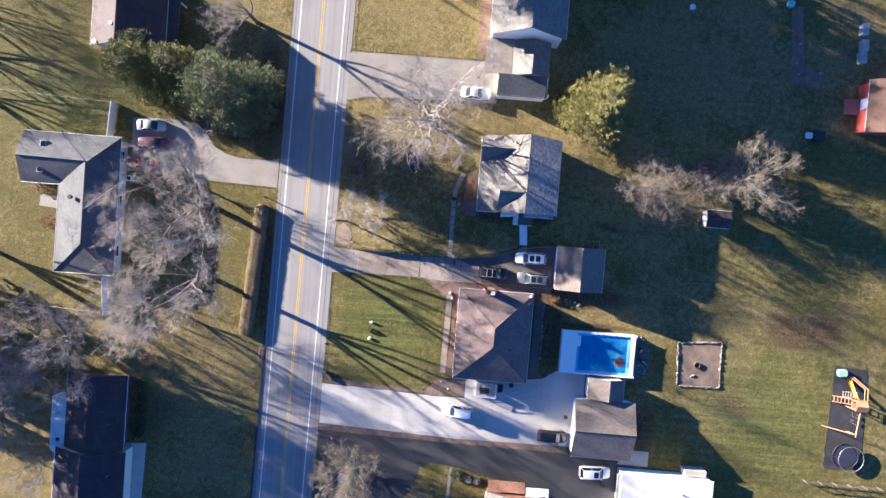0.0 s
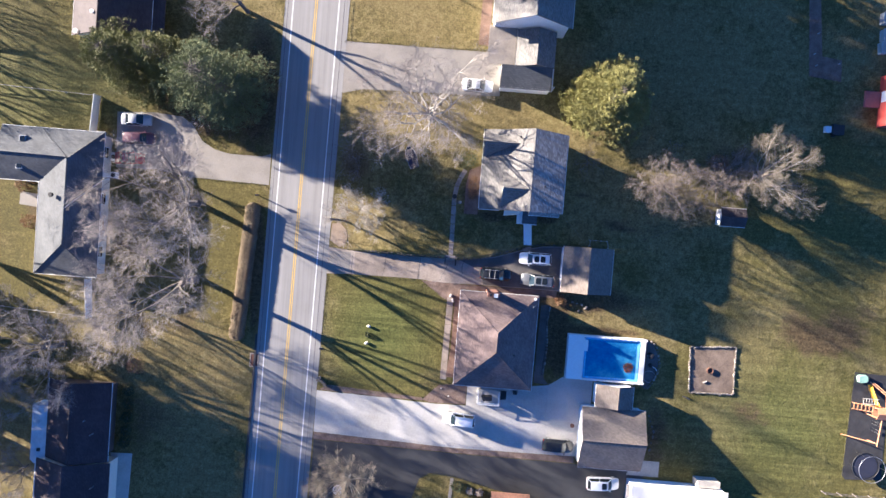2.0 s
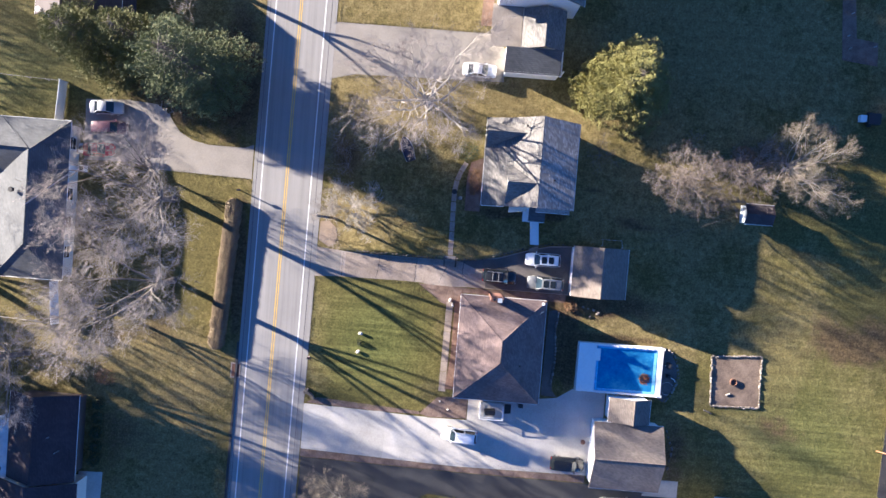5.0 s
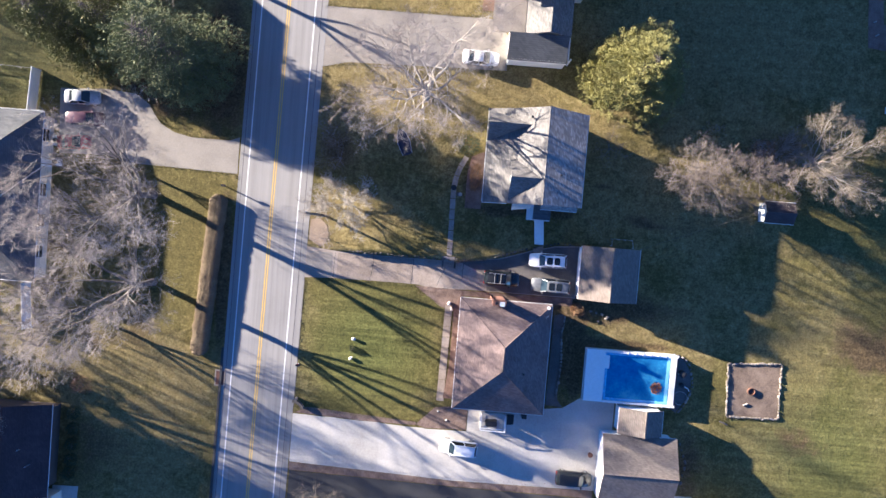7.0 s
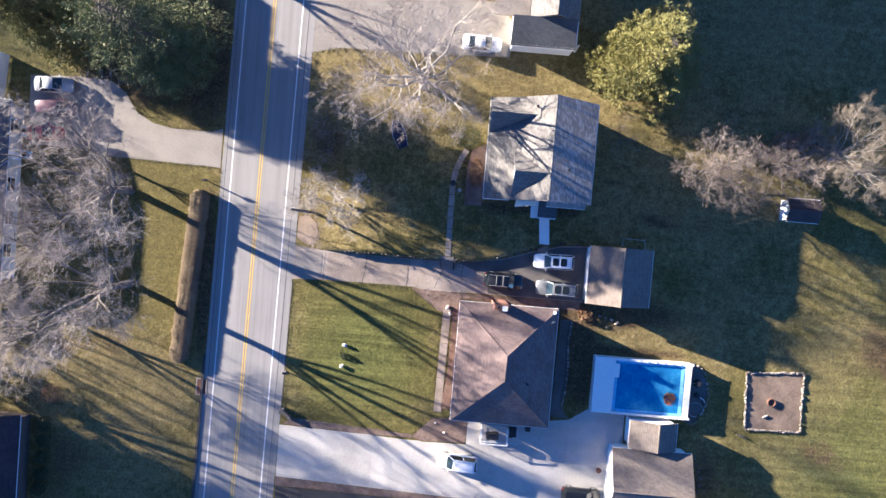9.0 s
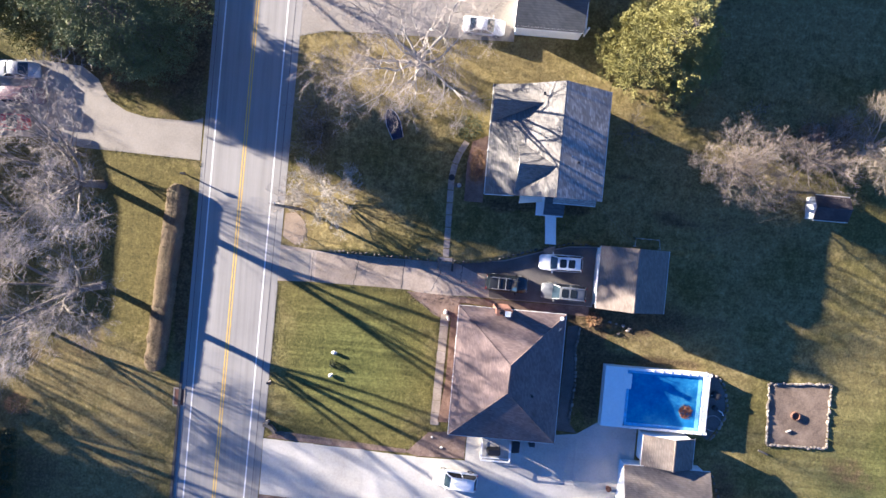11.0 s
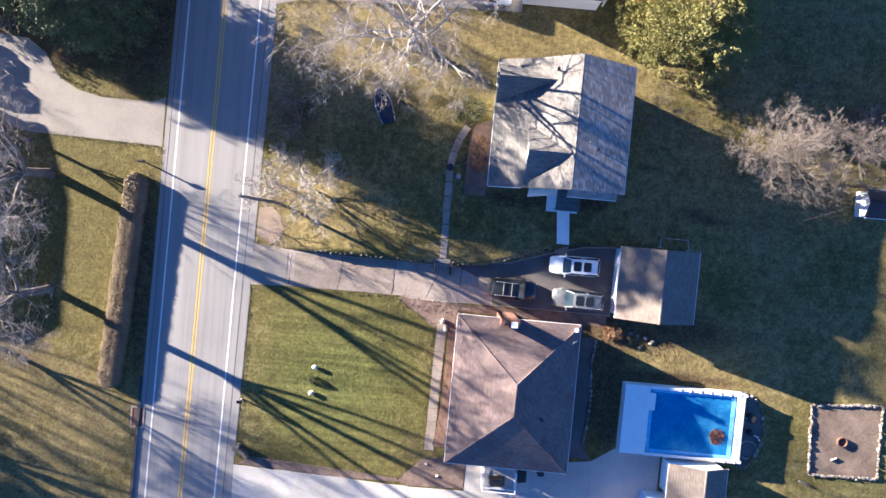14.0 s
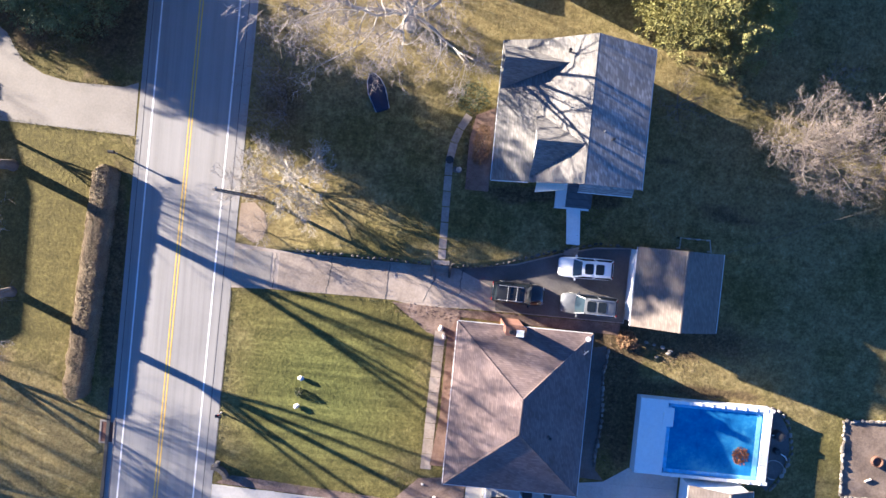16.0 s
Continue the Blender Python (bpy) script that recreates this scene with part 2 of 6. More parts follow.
# ---- building helpers ----
def mesh_of(name, verts, faces, material, smooth=False):
    me = bpy.data.meshes.new(name)
    me.from_pydata([tuple(v) for v in verts], [], faces)
    me.materials.append(material)
    if smooth:
        me.polygons.foreach_set("use_smooth", [True] * len(me.polygons))
    me.update()
    return me


class Shape:
    """Gathers vertices and faces for one mesh."""

    def __init__(self):
        self.v, self.f = [], []

    def add(self, verts, faces):
        k = len(self.v)
        self.v += verts
        self.f += [[i + k for i in f] for f in faces]
        return self

    def box(self, x, y, z, sx, sy, sz, rz=0.0, bevel=0.0, taper=1.0):
        """A box whose base centre is at x, y, z, with chamfered upright edges."""
        c, s = math.cos(radians(rz)), math.sin(radians(rz))
        hx, hy, b = sx / 2, sy / 2, min(bevel, sx / 2.1, sy / 2.1)
        ring = [(-hx, -hy), (hx, -hy), (hx, hy), (-hx, hy)] if b <= 0 else [
            (-hx + b, -hy), (hx - b, -hy), (hx, -hy + b), (hx, hy - b), (hx - b, hy), (-hx + b, hy), (-hx, hy - b), (-hx, -hy + b)]
        n = len(ring)
        vs = [(x + c * a * k - s * d * k, y + s * a * k + c * d * k, z + h) for h, k in ((0, 1), (sz, taper)) for a, d in ring]
        fs = [[(i + 1) % n + n * 0, (i + 1) % n + n, i + n, i][::-1] for i in range(n)]
        return self.add(vs, fs + [list(range(n))[::-1], list(range(n, 2 * n))])

    def prism(self, ring, z0, z1):
        n = len(ring)
        area = sum(ring[i][0] * ring[(i + 1) % n][1] - ring[(i + 1) % n][0] * ring[i][1] for i in range(n))
        r = ring if area > 0 else ring[::-1]
        vs = [(x, y, z0) for x, y in r] + [(x, y, z1) for x, y in r]
        return self.add(vs, [[i, (i + 1) % n, (i + 1) % n + n, i + n] for i in range(n)] + [list(range(n))[::-1], list(range(n, 2 * n))])

    def solid(self, polys, thick):
        """Top polygons, thickened downwards into one closed body."""
        key, pts, tops = {}, [], []
        for poly in polys:
            ids = []
            for q in poly:
                k = tuple(round(a, 3) for a in q)
                if k not in key:
                    key[k] = len(pts)
                    pts.append(q)
                ids.append(key[k])
            tops.append(ids)
        n = len(pts)
        edges = {(a, b) for f in tops for a, b in zip(f, f[1:] + f[:1])}
        sides = [[b, a, a + n, b + n] for a, b in edges if (b, a) not in edges]
        return self.add([tuple(q) for q in pts] + [(q[0], q[1], q[2] - thick) for q in pts], tops + [[i + n for i in f[::-1]] for f in tops] + sides)

    def tube(self, path, radii, sides=6, cap=True):
        path = [Vector(q) for q in path]
        vs, fs = [], []
        for i, q in enumerate(path):
            d = (path[min(i + 1, len(path) - 1)] - path[max(i - 1, 0)]).normalized()
            u = d.cross(Vector((0.31, 0.17, 0.93)))
            u = u.normalized() if u.length > 1e-3 else Vector((1, 0, 0))
            w = d.cross(u)
            r = radii[i] if isinstance(radii, (list, tuple)) else radii
            for k in range(sides):
                a = 2 * math.pi * k / sides
                vs.append(tuple(q + (u * math.cos(a) + w * math.sin(a)) * r))
        for i in range(len(path) - 1):
            for k in range(sides):
                a, b = i * sides + k, i * sides + (k + 1) % sides
                fs.append([a, b, b + sides, a + sides])
        if cap:
            fs += [list(range(sides))[::-1], list(range((len(path) - 1) * sides, len(path) * sides))]
        return self.add(vs, fs)

    def lathe(self, x, y, profile, sides=16):
        vs = [(x + r * math.cos(2 * math.pi * k / sides), y + r * math.sin(2 * math.pi * k / sides), z) for r, z in profile for k in range(sides)]
        fs = [[i * sides + k, i * sides + (k + 1) % sides, (i + 1) * sides + (k + 1) % sides, (i + 1) * sides + k] for i in range(len(profile) - 1) for k in range(sides)]
        return self.add(vs, fs + [list(range(sides))[::-1], list(range((len(profile) - 1) * sides, len(profile) * sides))])


def part(name, shape, material, parent, label="", smooth=False):
    ob = new(name, mesh_of(name, shape.v, shape.f, material, smooth))
    ob.parent = parent
    return tagged(ob, label)


def thing(name, x, y, z=0.0, rz=0.0, label="", category="", group="", kind=""):
    ob = new(name)
    ob.empty_display_size = 0.3
    ob.matrix_world = pose(x, y, z, 0, 0, rz)
    return tagged(ob, label, category, group, kind)


def setting(name, shape, material, label, category, smooth=False):
    return tagged(new(name, mesh_of(name, shape.v, shape.f, material, smooth)), label, category, kind="structure")


def smooth01(a, b, x):
    t = min(1, max(0, (x - a) / (b - a)))
    return t * t * (3 - 2 * t)


# ---- the ground, one sheet, with a low terrace north of the middle driveway ----
def wall_y(x):
    """The line of the retaining wall along the middle driveway."""
    return -2.45 + 3.2 * smooth01(3.5, 17.0, x)


def terrace(x):
    return 0.6 * smooth01(-14.5, -8, x) * (1 - 0.5 * smooth01(14, 20, x)) * (1 - smooth01(26, 34, x))


def ground_z(x, y):
    d = y - wall_y(x)
    return terrace(x) * (1 - smooth01(0.0, 13.0, d)) if d > 0.02 else 0.0


SANDY = [(-16.8, 1.4), (-15.6, 1.6), (-14.6, 0.7), (-14.3, -0.5), (-14.6, -1.6), (-15.4, -2.1), (-16.9, -1.2)]
# soft patches of drier grass (first) and of bare or leafy earth (second): x, y, radius x, radius y, amount
# Some patches paint shade: warmer shaded lawns, darker ground by hedge and pines.
DRY_AND_SHADE = [(-9.5, 18.5, 7, 3.5, 0.7), (-5, 14.5, 4, 2.5, 0.4), (0, 20, 5, 2, 0.4), (-12, 0.2, 4, 2.2, 0.4), (62, 0, 12, 3, 0.3), (48.8, -15, 2.4, 6, 0.9), (46.5, -24, 3, 4, 0.7), (-36, -34, 10, 12, 0.45), (32, 22, 9, 9, 0.2), (-6, 37, 14, 8, 0.6), (-11, 17, 8, 5, 0.5), (6, 20, 12, 4, 0.35), (-13, 1, 5, 4, 0.6), (-15.5, -0.5, 2, 3, 0.4), (18, 19, 8, 5, 0.3), (30, -10, 8, 3, 0.35), 
       (-40, -19, 18, 6, 0.45), (-30, 34, 5, 8, 0.3), (50, -12, 9, 8, 0.35), (48, -24, 6, 5, 0.3), (-16, -12, 2.5, 9, 0.3), (-8, 16, 10, 5, 0.3),
       (36, 2, 10, 7, 0.25), (26, 30, 9, 8, 0.2), (-66, -38, 9, 10, 0.5), (0.5, -14, 2, 7, 0.3), (26, 6, 12, 7, 0.38), (40, 30, 13, 12, 0.42), (60, 36, 14, 9, 0.4)]
MOWN = [(-8, -15, 8.5, 8, 0.6), (-62, 18, 14, 8, 0.3), (54, -24, 13, 12, 0.5), (58, 2, 12, 9, 0.2)]
# The wide north-west patch also darkens the lawn, where shade streaks fall.
GREENER = [(-34, -9, 6, 9, 0.35), (-32.5, 3.5, 4, 4, 0.45), (-35, -4, 5, 4, 0.2), (-62, 30, 16, 9, 0.4), (60, 6, 14, 14, 0.4), (-37, 8, 6, 3, 0.2), (-8, -15, 9, 8.5, 0.8), (-68, 24, 14, 9, 0.4), (-66, -2, 7, 9, 0.35), (55, -28, 12, 9, 0.25), (-62, 15, 9, 3, 0.3), (-62, -13, 8, 3, 0.3), (56, 37, 5, 6, 0.5), (-34, 11, 5, 3, 0.3)]
BARE_AND_SHADE = [(22, 5, 6, 3.5, 0.2), (33, 3, 6, 4, 0.22), (9, 4.2, 4, 0.9, 0.6), (15.5, 3.4, 1.6, 1.3, 0.8), (19.5, -13, 0.7, 5, 0.8), (-40, -33, 7, 10, 0.4), (-13.5, 11, 3.5, 6, 0.5), (-29.5, 21, 2.8, 10, 1.0), (-38, 20, 9, 5, 0.6), (-27.7, -7, 0.8, 11, 0.9), (-43, -17, 9, 2.5, 0.45), (-37, -13, 7, 3, 0.3), (-63, 0.5, 2.5, 4, 0.6), (26, 3.5, 3, 1, 0.4), (45, 16, 8, 2.5, 0.5), (27.5, 2.0, 3, 0.8, 0.5), (20.5, 8.5, 3, 0.5, 0.5),
        (-36, 13.5, 4, 2, 0.3), (60, -9, 8, 3, 0.65), (1.2, -7.6, 2.2, 1.8, 0.6), (24.5, -8.3, 8, 1.5, 0.95), (27, -12.1, 7, 0.6, 0.9), (38, 1, 3, 3, 0.3), (59, -12, 8, 1.8, 0.5), (47.5, -22.5, 4, 2.5, 0.35), (20, -14.5, 2, 5, 0.35), (45, 10, 6, 5, 0.2), (17.2, -13, 2.6, 7, 0.75), (4, 9, 1.6, 4, 0.7),
        (-47, 0, 7, 12, 0.18), (14.5, 3.8, 3.5, 1.6, 0.5), (8.5, 4.4, 3.5, 1.0, 0.5), (50, -23, 3, 3, 0.3), (-38, 17, 9, 4, 0.35), (-16, 2, 1.8, 3, 0.4), (55, 30, 3, 7, 0.3), (35.5, -28, 2.5, 5, 0.6),
        (-29.5, -7, 2.5, 12, 0.3), (-45, -32, 2.4, 7, 0.4)]


def patches(x, y, table):
    return sum(a * math.exp(-((x - cx) / rx) ** 2 - ((y - cy) / ry) ** 2) for cx, cy, rx, ry, a in table)


def build_ground():
    xs = [-1500, -700, -350, -200, -130, -100] + [-80 + 0.8 * i for i in range(208)] + [100, 130, 200, 350, 700, 1500]
    ys = [-1500, -700, -350, -200, -120, -80] + [-60 + 0.8 * i for i in range(72)] + [-2.47, -2.43] + [-1.8 + 0.8 * i for i in range(78)] + [80, 120, 200, 350, 700, 1500]
    verts, tones = [], []
    for y in ys:
        for x in xs:
            yy = y + (wall_y(x) + 2.45) * math.exp(-((y + 2.45) / 6) ** 2)
            near = abs(x) < 100 and abs(y) < 80
            z = terrace(x) * (1 - smooth01(0, 13, y + 2.43)) if y > -2.44 else 0.0
            verts.append((x, yy, z + 0.012 if near else -0.05))
            dry = 0.42 + patches(x, y, DRY_AND_SHADE) - patches(x, y, GREENER) if near else 0.5
            tones.append((min(1, max(0, dry)), min(1, patches(x, y, BARE_AND_SHADE)) if near else 0.0, patches(x, y, MOWN) if near else 0.0, 1.0))
    w = len(xs)
    faces = [[j * w + i, j * w + i + 1, (j + 1) * w + i + 1, (j + 1) * w + i] for j in range(len(ys) - 1) for i in range(w - 1)]
    me = mesh_of("ground", verts, faces, GROUND, True)
    att = me.color_attributes.new("tone", "FLOAT_COLOR", "POINT")
    att.data.foreach_set("color", [c for t in tones for c in t])
    tagged(new("ground", me), "winter lawns of green and straw-coloured grass with bare patches", "ground", kind="structure")


build_ground()


# ---- the road ----
def road_x(y):
    """The middle of the road: nearly straight, drifting west towards the south."""
    return -22.12 + 0.012 * (y + 4) - 0.00003 * (y + 4) ** 2 * (1 if y < -4 else -1)


def ribbon(off0, off1, z, y0=-400.0, y1=400.0, thick=0.0, step=4.0):
    s, n = Shape(), int((y1 - y0) / step)
    pts = []
    for i in range(n + 1):
        y = y0 + (y1 - y0) * i / n
        c = road_x(max(-80, min(80, y)))
        pts.append(((c + off0, y, z), (c + off1, y, z)))
    polys = [[pts[i][0], pts[i][1], pts[i + 1][1], pts[i + 1][0]] for i in range(n)]
    return s.solid(polys, thick) if thick else s.add([q for p in pts for q in p], [[2 * i, 2 * i + 1, 2 * i + 3, 2 * i + 2] for i in range(n)])


road = setting("road", ribbon(-4.75, 5.05, 0.03, thick=0.15), ASPHALT_OLD, "sunlit worn grey asphalt two-lane road with painted lines", "road")
for nm, a, b, mt in (("edge_line", -3.58, -3.44, PAINT_WHITE), ("edge_line", 3.38, 3.52, PAINT_WHITE), ("centre_line", -0.20, -0.09, PAINT_YELLOW), ("centre_line", 0.08, 0.19, PAINT_YELLOW)):
    part(nm, ribbon(a, b, 0.036), mt, road, "white painted edge line" if mt is PAINT_WHITE else "yellow painted centre line")
part("shoulder_seam", ribbon(4.25, 4.30, 0.036), ASPHALT_NEW, road, "dark sealed seam along the shoulder")
part("shoulder_seam", ribbon(-4.30, -4.25, 0.036), ASPHALT_NEW, road, "dark sealed seam along the shoulder")
setting("kerb", ribbon(-5.05, -4.75, 0.12, -60, -16.5, thick=0.3, step=1.5), ASPHALT_NEW, "low rolled black asphalt kerb beside the road", "kerb")
setting("kerb", ribbon(5.05, 5.14, 0.035, -23.5, -6.6, thick=0.3, step=1.5), GRAVEL, "low dark asphalt kerb beside the front lawn", "kerb")

drain = thing("storm_drain", -27.3, -20.6, 0.0, 0, "rusty iron storm drain grate in a concrete frame by the kerb", "drain")
for a, b, c, d in ((0, 1.0, 1.4, 0.16), (0, -1.0, 1.4, 0.16), (0.62, 0, 0.16, 1.84), (-0.62, 0, 0.16, 1.84)):
    part("frame", Shape().box(a, b, 0, c, d, 0.06), CONCRETE_OLD, drain)
part("grate", Shape().box(0, 0, 0, 1.08, 1.84, 0.035), plain("rusty_iron", (0.13, 0.055, 0.035), 0.8), drain)


# ---- paved places ----
def paving(name, ring, material, label, top=0.03, category="driveway"):
    return setting(name, Shape().prism(ring, -0.12, top), material, label, category)


# white driveway of the hip-roofed house, in poured bays
wd = paving("driveway_1", [(-17.3, -31.0), (-17.3, -24.5), (-7, -24.8), (0.3, -25.1), (5.9, -25.0), (5.9, -21.2), (15.5, -21.2), (18.3, -20.8), (20.5, -19.3), (25.1, -19.3), (25.1, -31.5), (4.5, -31.75)], CONCRETE,
           "broad pale concrete driveway poured in large bays", 0.035)
for x0, x1, y0, y1 in ((-17.3, -11.5, -30.95, -24.6), (-11.5, -5.6, -31.1, -24.75), (-5.6, 0.3, -31.3, -25.0), (0.3, 6.0, -31.5, -25.1), (6.0, 12.3, -31.45, -24.6), (12.3, 18.4, -31.4, -26.2), (18.4, 25.0, -31.4, -26.2),
                       (12.3, 18.4, -26.2, -21.3), (18.4, 25.0, -26.2, -20.9)):
    part("slab", Shape().box((x0 + x1) / 2, (y0 + y1) / 2, 0.02, x1 - x0 - 0.03, y1 - y0 - 0.03, 0.03, bevel=0.02), CONCRETE, wd)
paving("driveway_2", [(-17.2, -32.2), (4.5, -32.6), (23.5, -32.7), (34.5, -33.2), (31.6, -38.6), (31.2, -60), (12, -60), (20.5, -39.3), (10.6, -37.6), (5.2, -36.3), (1.2, -36.0), (-0.4, -37.0), (-1.6, -41), (-4.8, -44), (-6, -60), (-17.5, -60)],
       ASPHALT_NEW, "smooth dark asphalt driveway with fork", 0.025)
paving("verge", [(-17.3, -32.1), (-17.3, -31.05), (4.5, -31.8), (23.2, -31.6), (23.2, -32.55), (4.5, -32.5)], LITTER, "strip of reddish mulch between two driveways", 0.05, "flower bed")
mid = paving("driveway_3", [(-17.1, -6.3), (-17.1, -2.2), (-11.7, -2.6), (3.5, -2.6), (8.5, -1.7), (12.5, -0.35), (15.5, 0.45), (18.7, 0.7), (18.7, -6.2), (4.6, -6.2), (0.0, -6.4), (-2.6, -6.0), (-13.4, -6.1)], CONCRETE_OLD,
             "stained old concrete driveway below a stone wall", 0.02)
for x0, x1, mt in ((-17.0, -13.6, CONCRETE_TAN), (-12.9, -3.0, CONCRETE_OLD), (-2.95, 3.6, CONCRETE_OLD)):
    part("slab", Shape().box((x0 + x1) / 2, -4.38, 0.0, x1 - x0, 3.3, 0.035, bevel=0.02), mt, mid)
# Its west edge follows where sunlit concrete ends, so shade is in the colour.
part("parking_surface", Shape().prism([(3.1, -2.62), (8.5, -1.85), (12.5, -0.5), (15.5, 0.3), (18.6, 0.55), (18.6, -6.1), (7.0, -6.1), (6.9, -5.2), (6.3, -3.9)], 0.0, 0.03), surf("sealed_and_shaded_drive", (0.07, 0.065, 0.06), (0.11, 0.10, 0.095), (0.16, 0.15, 0.14), 0.4, 7, 0.85, 0.2), mid, "dark sealed parking area with shade in its colour")
paving("driveway_4", [(-16.9, 21.3), (-16.9, 29.2), (5.4, 29.2), (7.2, 27.0), (7.2, 22.7), (-13.5, 22.2)], CONCRETE_TAN, "wide sandy concrete driveway under a sycamore", 0.024)
paving("driveway_5", [(-26.9, 6.5), (-35.2, 6.7), (-40.2, 6.8), (-44.5, 7.6), (-50.6, 7.4), (-50.9, 15.9), (-45, 16.2), (-40.9, 15.9), (-39.0, 14.6), (-38.3, 13.4), (-37.4, 12.3), (-35.6, 11.3), (-33.2, 10.8), (-28.2, 10.8), (-26.9, 11.3)], CONCRETE_TAN,
       "curving pale concrete driveway with parked cars", 0.024)
paving("patio", [(-48.7, -36.9), (-45.3, -36.8), (-45.9, -60), (-48.7, -60)], CONCRETE, "pale concrete walk beside the dark-roofed house", 0.08, "patio")
paving("slab_pad", [(31.4, -33.7), (36.4, -33.7), (36.4, -31.3), (32.9, -31.3)], CONCRETE, "grey concrete pad beside a garage", 0.06, "patio")
paving("side_bed", [(-2.4, -6.2), (4.6, -6.35), (18.4, -6.25), (18.4, -7.3), (3.7, -7.0), (2.6, -9.2), (0.9, -8.6)], LITTER, "leafy reddish mulch bed beside the driveway", 0.03, "flower bed")
paving("front_bed", [(2.4, -20.8), (3.7, -20.8), (3.9, -6.6), (2.9, -8.5), (2.9, -16)], MULCH, "narrow mulch bed along the house front", 0.05, "flower bed")
paving("corner_bed", [(-0.9, -24.6), (1.5, -22.1), (5.8, -21.6), (5.8, -24.8), (0.3, -24.95)], LITTER, "mulch bed at the lawn's corner", 0.06, "flower bed")
paving("drive_bed", [(-17.0, -24.35), (-15.5, -23.5), (-0.9, -24.3), (-0.9, -24.7), (-7, -24.75)], LITTER, "thin mulch edging along the lawn", 0.05, "flower bed")
paving("sandy_bed", SANDY, surf("pale_sandy_soil", (0.17, 0.125, 0.085), (0.26, 0.2, 0.145), (0.34, 0.27, 0.2), 0.7, 6, 0.95, 0.5, 0.03), "patch of bare sandy soil between road and lawn", 0.035, "ground")
paving("terrace_slab", [(-65.2, 0.6), (-61.0, 0.2), (-60.9, 2.2), (-65.1, 2.6)], CONCRETE_TAN, "tan concrete slab beside the house wing", 0.06, "patio")
paving("garden_path", [(4.45, -36.5), (4.95, -36.5), (4.6, -44), (4.1, -44)], CONCRETE_TAN, "narrow pale garden path across the grass", 0.06, "path")
paving("foundation_bed", [(3.2, 4.5), (5.3, 4.5), (5.3, 12.0), (3.6, 11.2), (3.2, 9)], MULCH, "leafy mulch bed beside the pale-roofed house", 0.35, "flower bed")
paving("north_bed", [(3.4, 30.2), (5.0, 30.2), (5.0, 45), (3.6, 45)], MULCH, "mulch bed in front of a house", 0.06, "flower bed")
paving("fire_pit_ground", [(39.6, -13.2), (46.5, -12.7), (46.6, -19.9), (40.0, -20.0)], EARTH, "bare earth of a fire pit yard", 0.02, "ground")
paving("vegetable_bed", [(52.4, 41.5), (54.1, 41.5), (55.2, 32.4), (58.2, 32.0), (58.4, 28.8), (53.5, 29.3)], MULCH, "fallow brown vegetable bed in the shade", 0.05, "flower bed")
paving("play_ground", [(64.9, -14.9), (69.9, -15.1), (70.3, -16), (70.5, -31.3), (65.0, -31.6), (64.5, -31)], RUBBER, "black rubber mulch play area", 0.05, "playground")
paving("garden_rocks", [(16.0, -20.6), (16.2, -8.6), (17.4, -8.4), (17.5, -19.8), (18.3, -20.7)], GRAVEL, "dark stony strip behind the house", 0.03, "flower bed")
paving("pool_surround", [(32.3, -19.6), (32.3, -12.3), (33.6, -12.9), (34.6, -14.5), (34.9, -16.3), (34.4, -18.3), (33.2, -20.2)], GRAVEL, "dark gravel apron beside the pool", 0.03, "patio")


# ---- buildings ----
def roof_lines(roof, lines, material, r=0.09):
    for a, b in lines:
        part("ridge_cap", Shape().tube([a, b], r, 5), material, roof)


def window(parent, x, y, z, w, h, face):
    """A framed window on a wall; face: the way it looks, as x, y."""
    fx, fy = face
    win = thing("window", 0, 0, 0)
    win.parent = parent
    tx, ty = -fy, fx
    c = lambda s, z0, ww, hh, d: Shape().box(x + tx * s + fx * d / 2, y + ty * s + fy * d / 2, z0, abs(tx) * ww + abs(fx) * d, abs(ty) * ww + abs(fy) * d, hh)
    part("pane", c(0, z, w, h, 0.05), GLASS, win)
    for s, z0, ww, hh in ((0, z + h, w + 0.2, 0.1), (0, z - 0.1, w + 0.24, 0.1), (-w / 2 - 0.05, z, 0.1, h), (w / 2 + 0.05, z, 0.1, h), (0, z + h / 2 - 0.02, w, 0.05)):
        part("window_frame", c(s, z0, ww, hh, 0.09), WHITE, win)


def door(parent, x, y, z, w, h, face, material=None, panels=1):
    fx, fy = face
    d = part("door", Shape().box(x + fx * 0.03, y + fy * 0.03, z, abs(fy) * w + abs(fx) * 0.06, abs(fx) * w + abs(fy) * 0.06, h), material or WHITE, parent)
    for i in range(panels):
        hz = h / panels
        part("door_panel", Shape().box(x + fx * 0.075, y + fy * 0.075, z + hz * i + 0.06, abs(fy) * (w - 0.2) + abs(fx) * 0.03, abs(fx) * (w - 0.2) + abs(fy) * 0.03, hz - 0.12), material or WHITE, d)


def gable_walls(x0, x1, y0, y1, z, ridge_z, along):
    """Outer walls with gable ends, as one closed body; along: the axis of the ridge."""
    if along == "y":
        xm = (x0 + x1) / 2
        ring = [(x0, 0), (x1, 0), (x1, z), (xm, ridge_z), (x0, z)]
        pts = [(a, y0, b) for a, b in ring] + [(a, y1, b) for a, b in ring]
    else:
        ym = (y0 + y1) / 2
        ring = [(y0, 0), (y1, 0), (y1, z), (ym, ridge_z), (y0, z)]
        pts = [(x1, a, b) for a, b in ring] + [(x0, a, b) for a, b in ring]
    n = 5
    return Shape().add(pts, [list(range(n)), list(range(2 * n - 1, n - 1, -1))] + [[(i + 1) % n, i, i + n, (i + 1) % n + n] for i in range(n)])


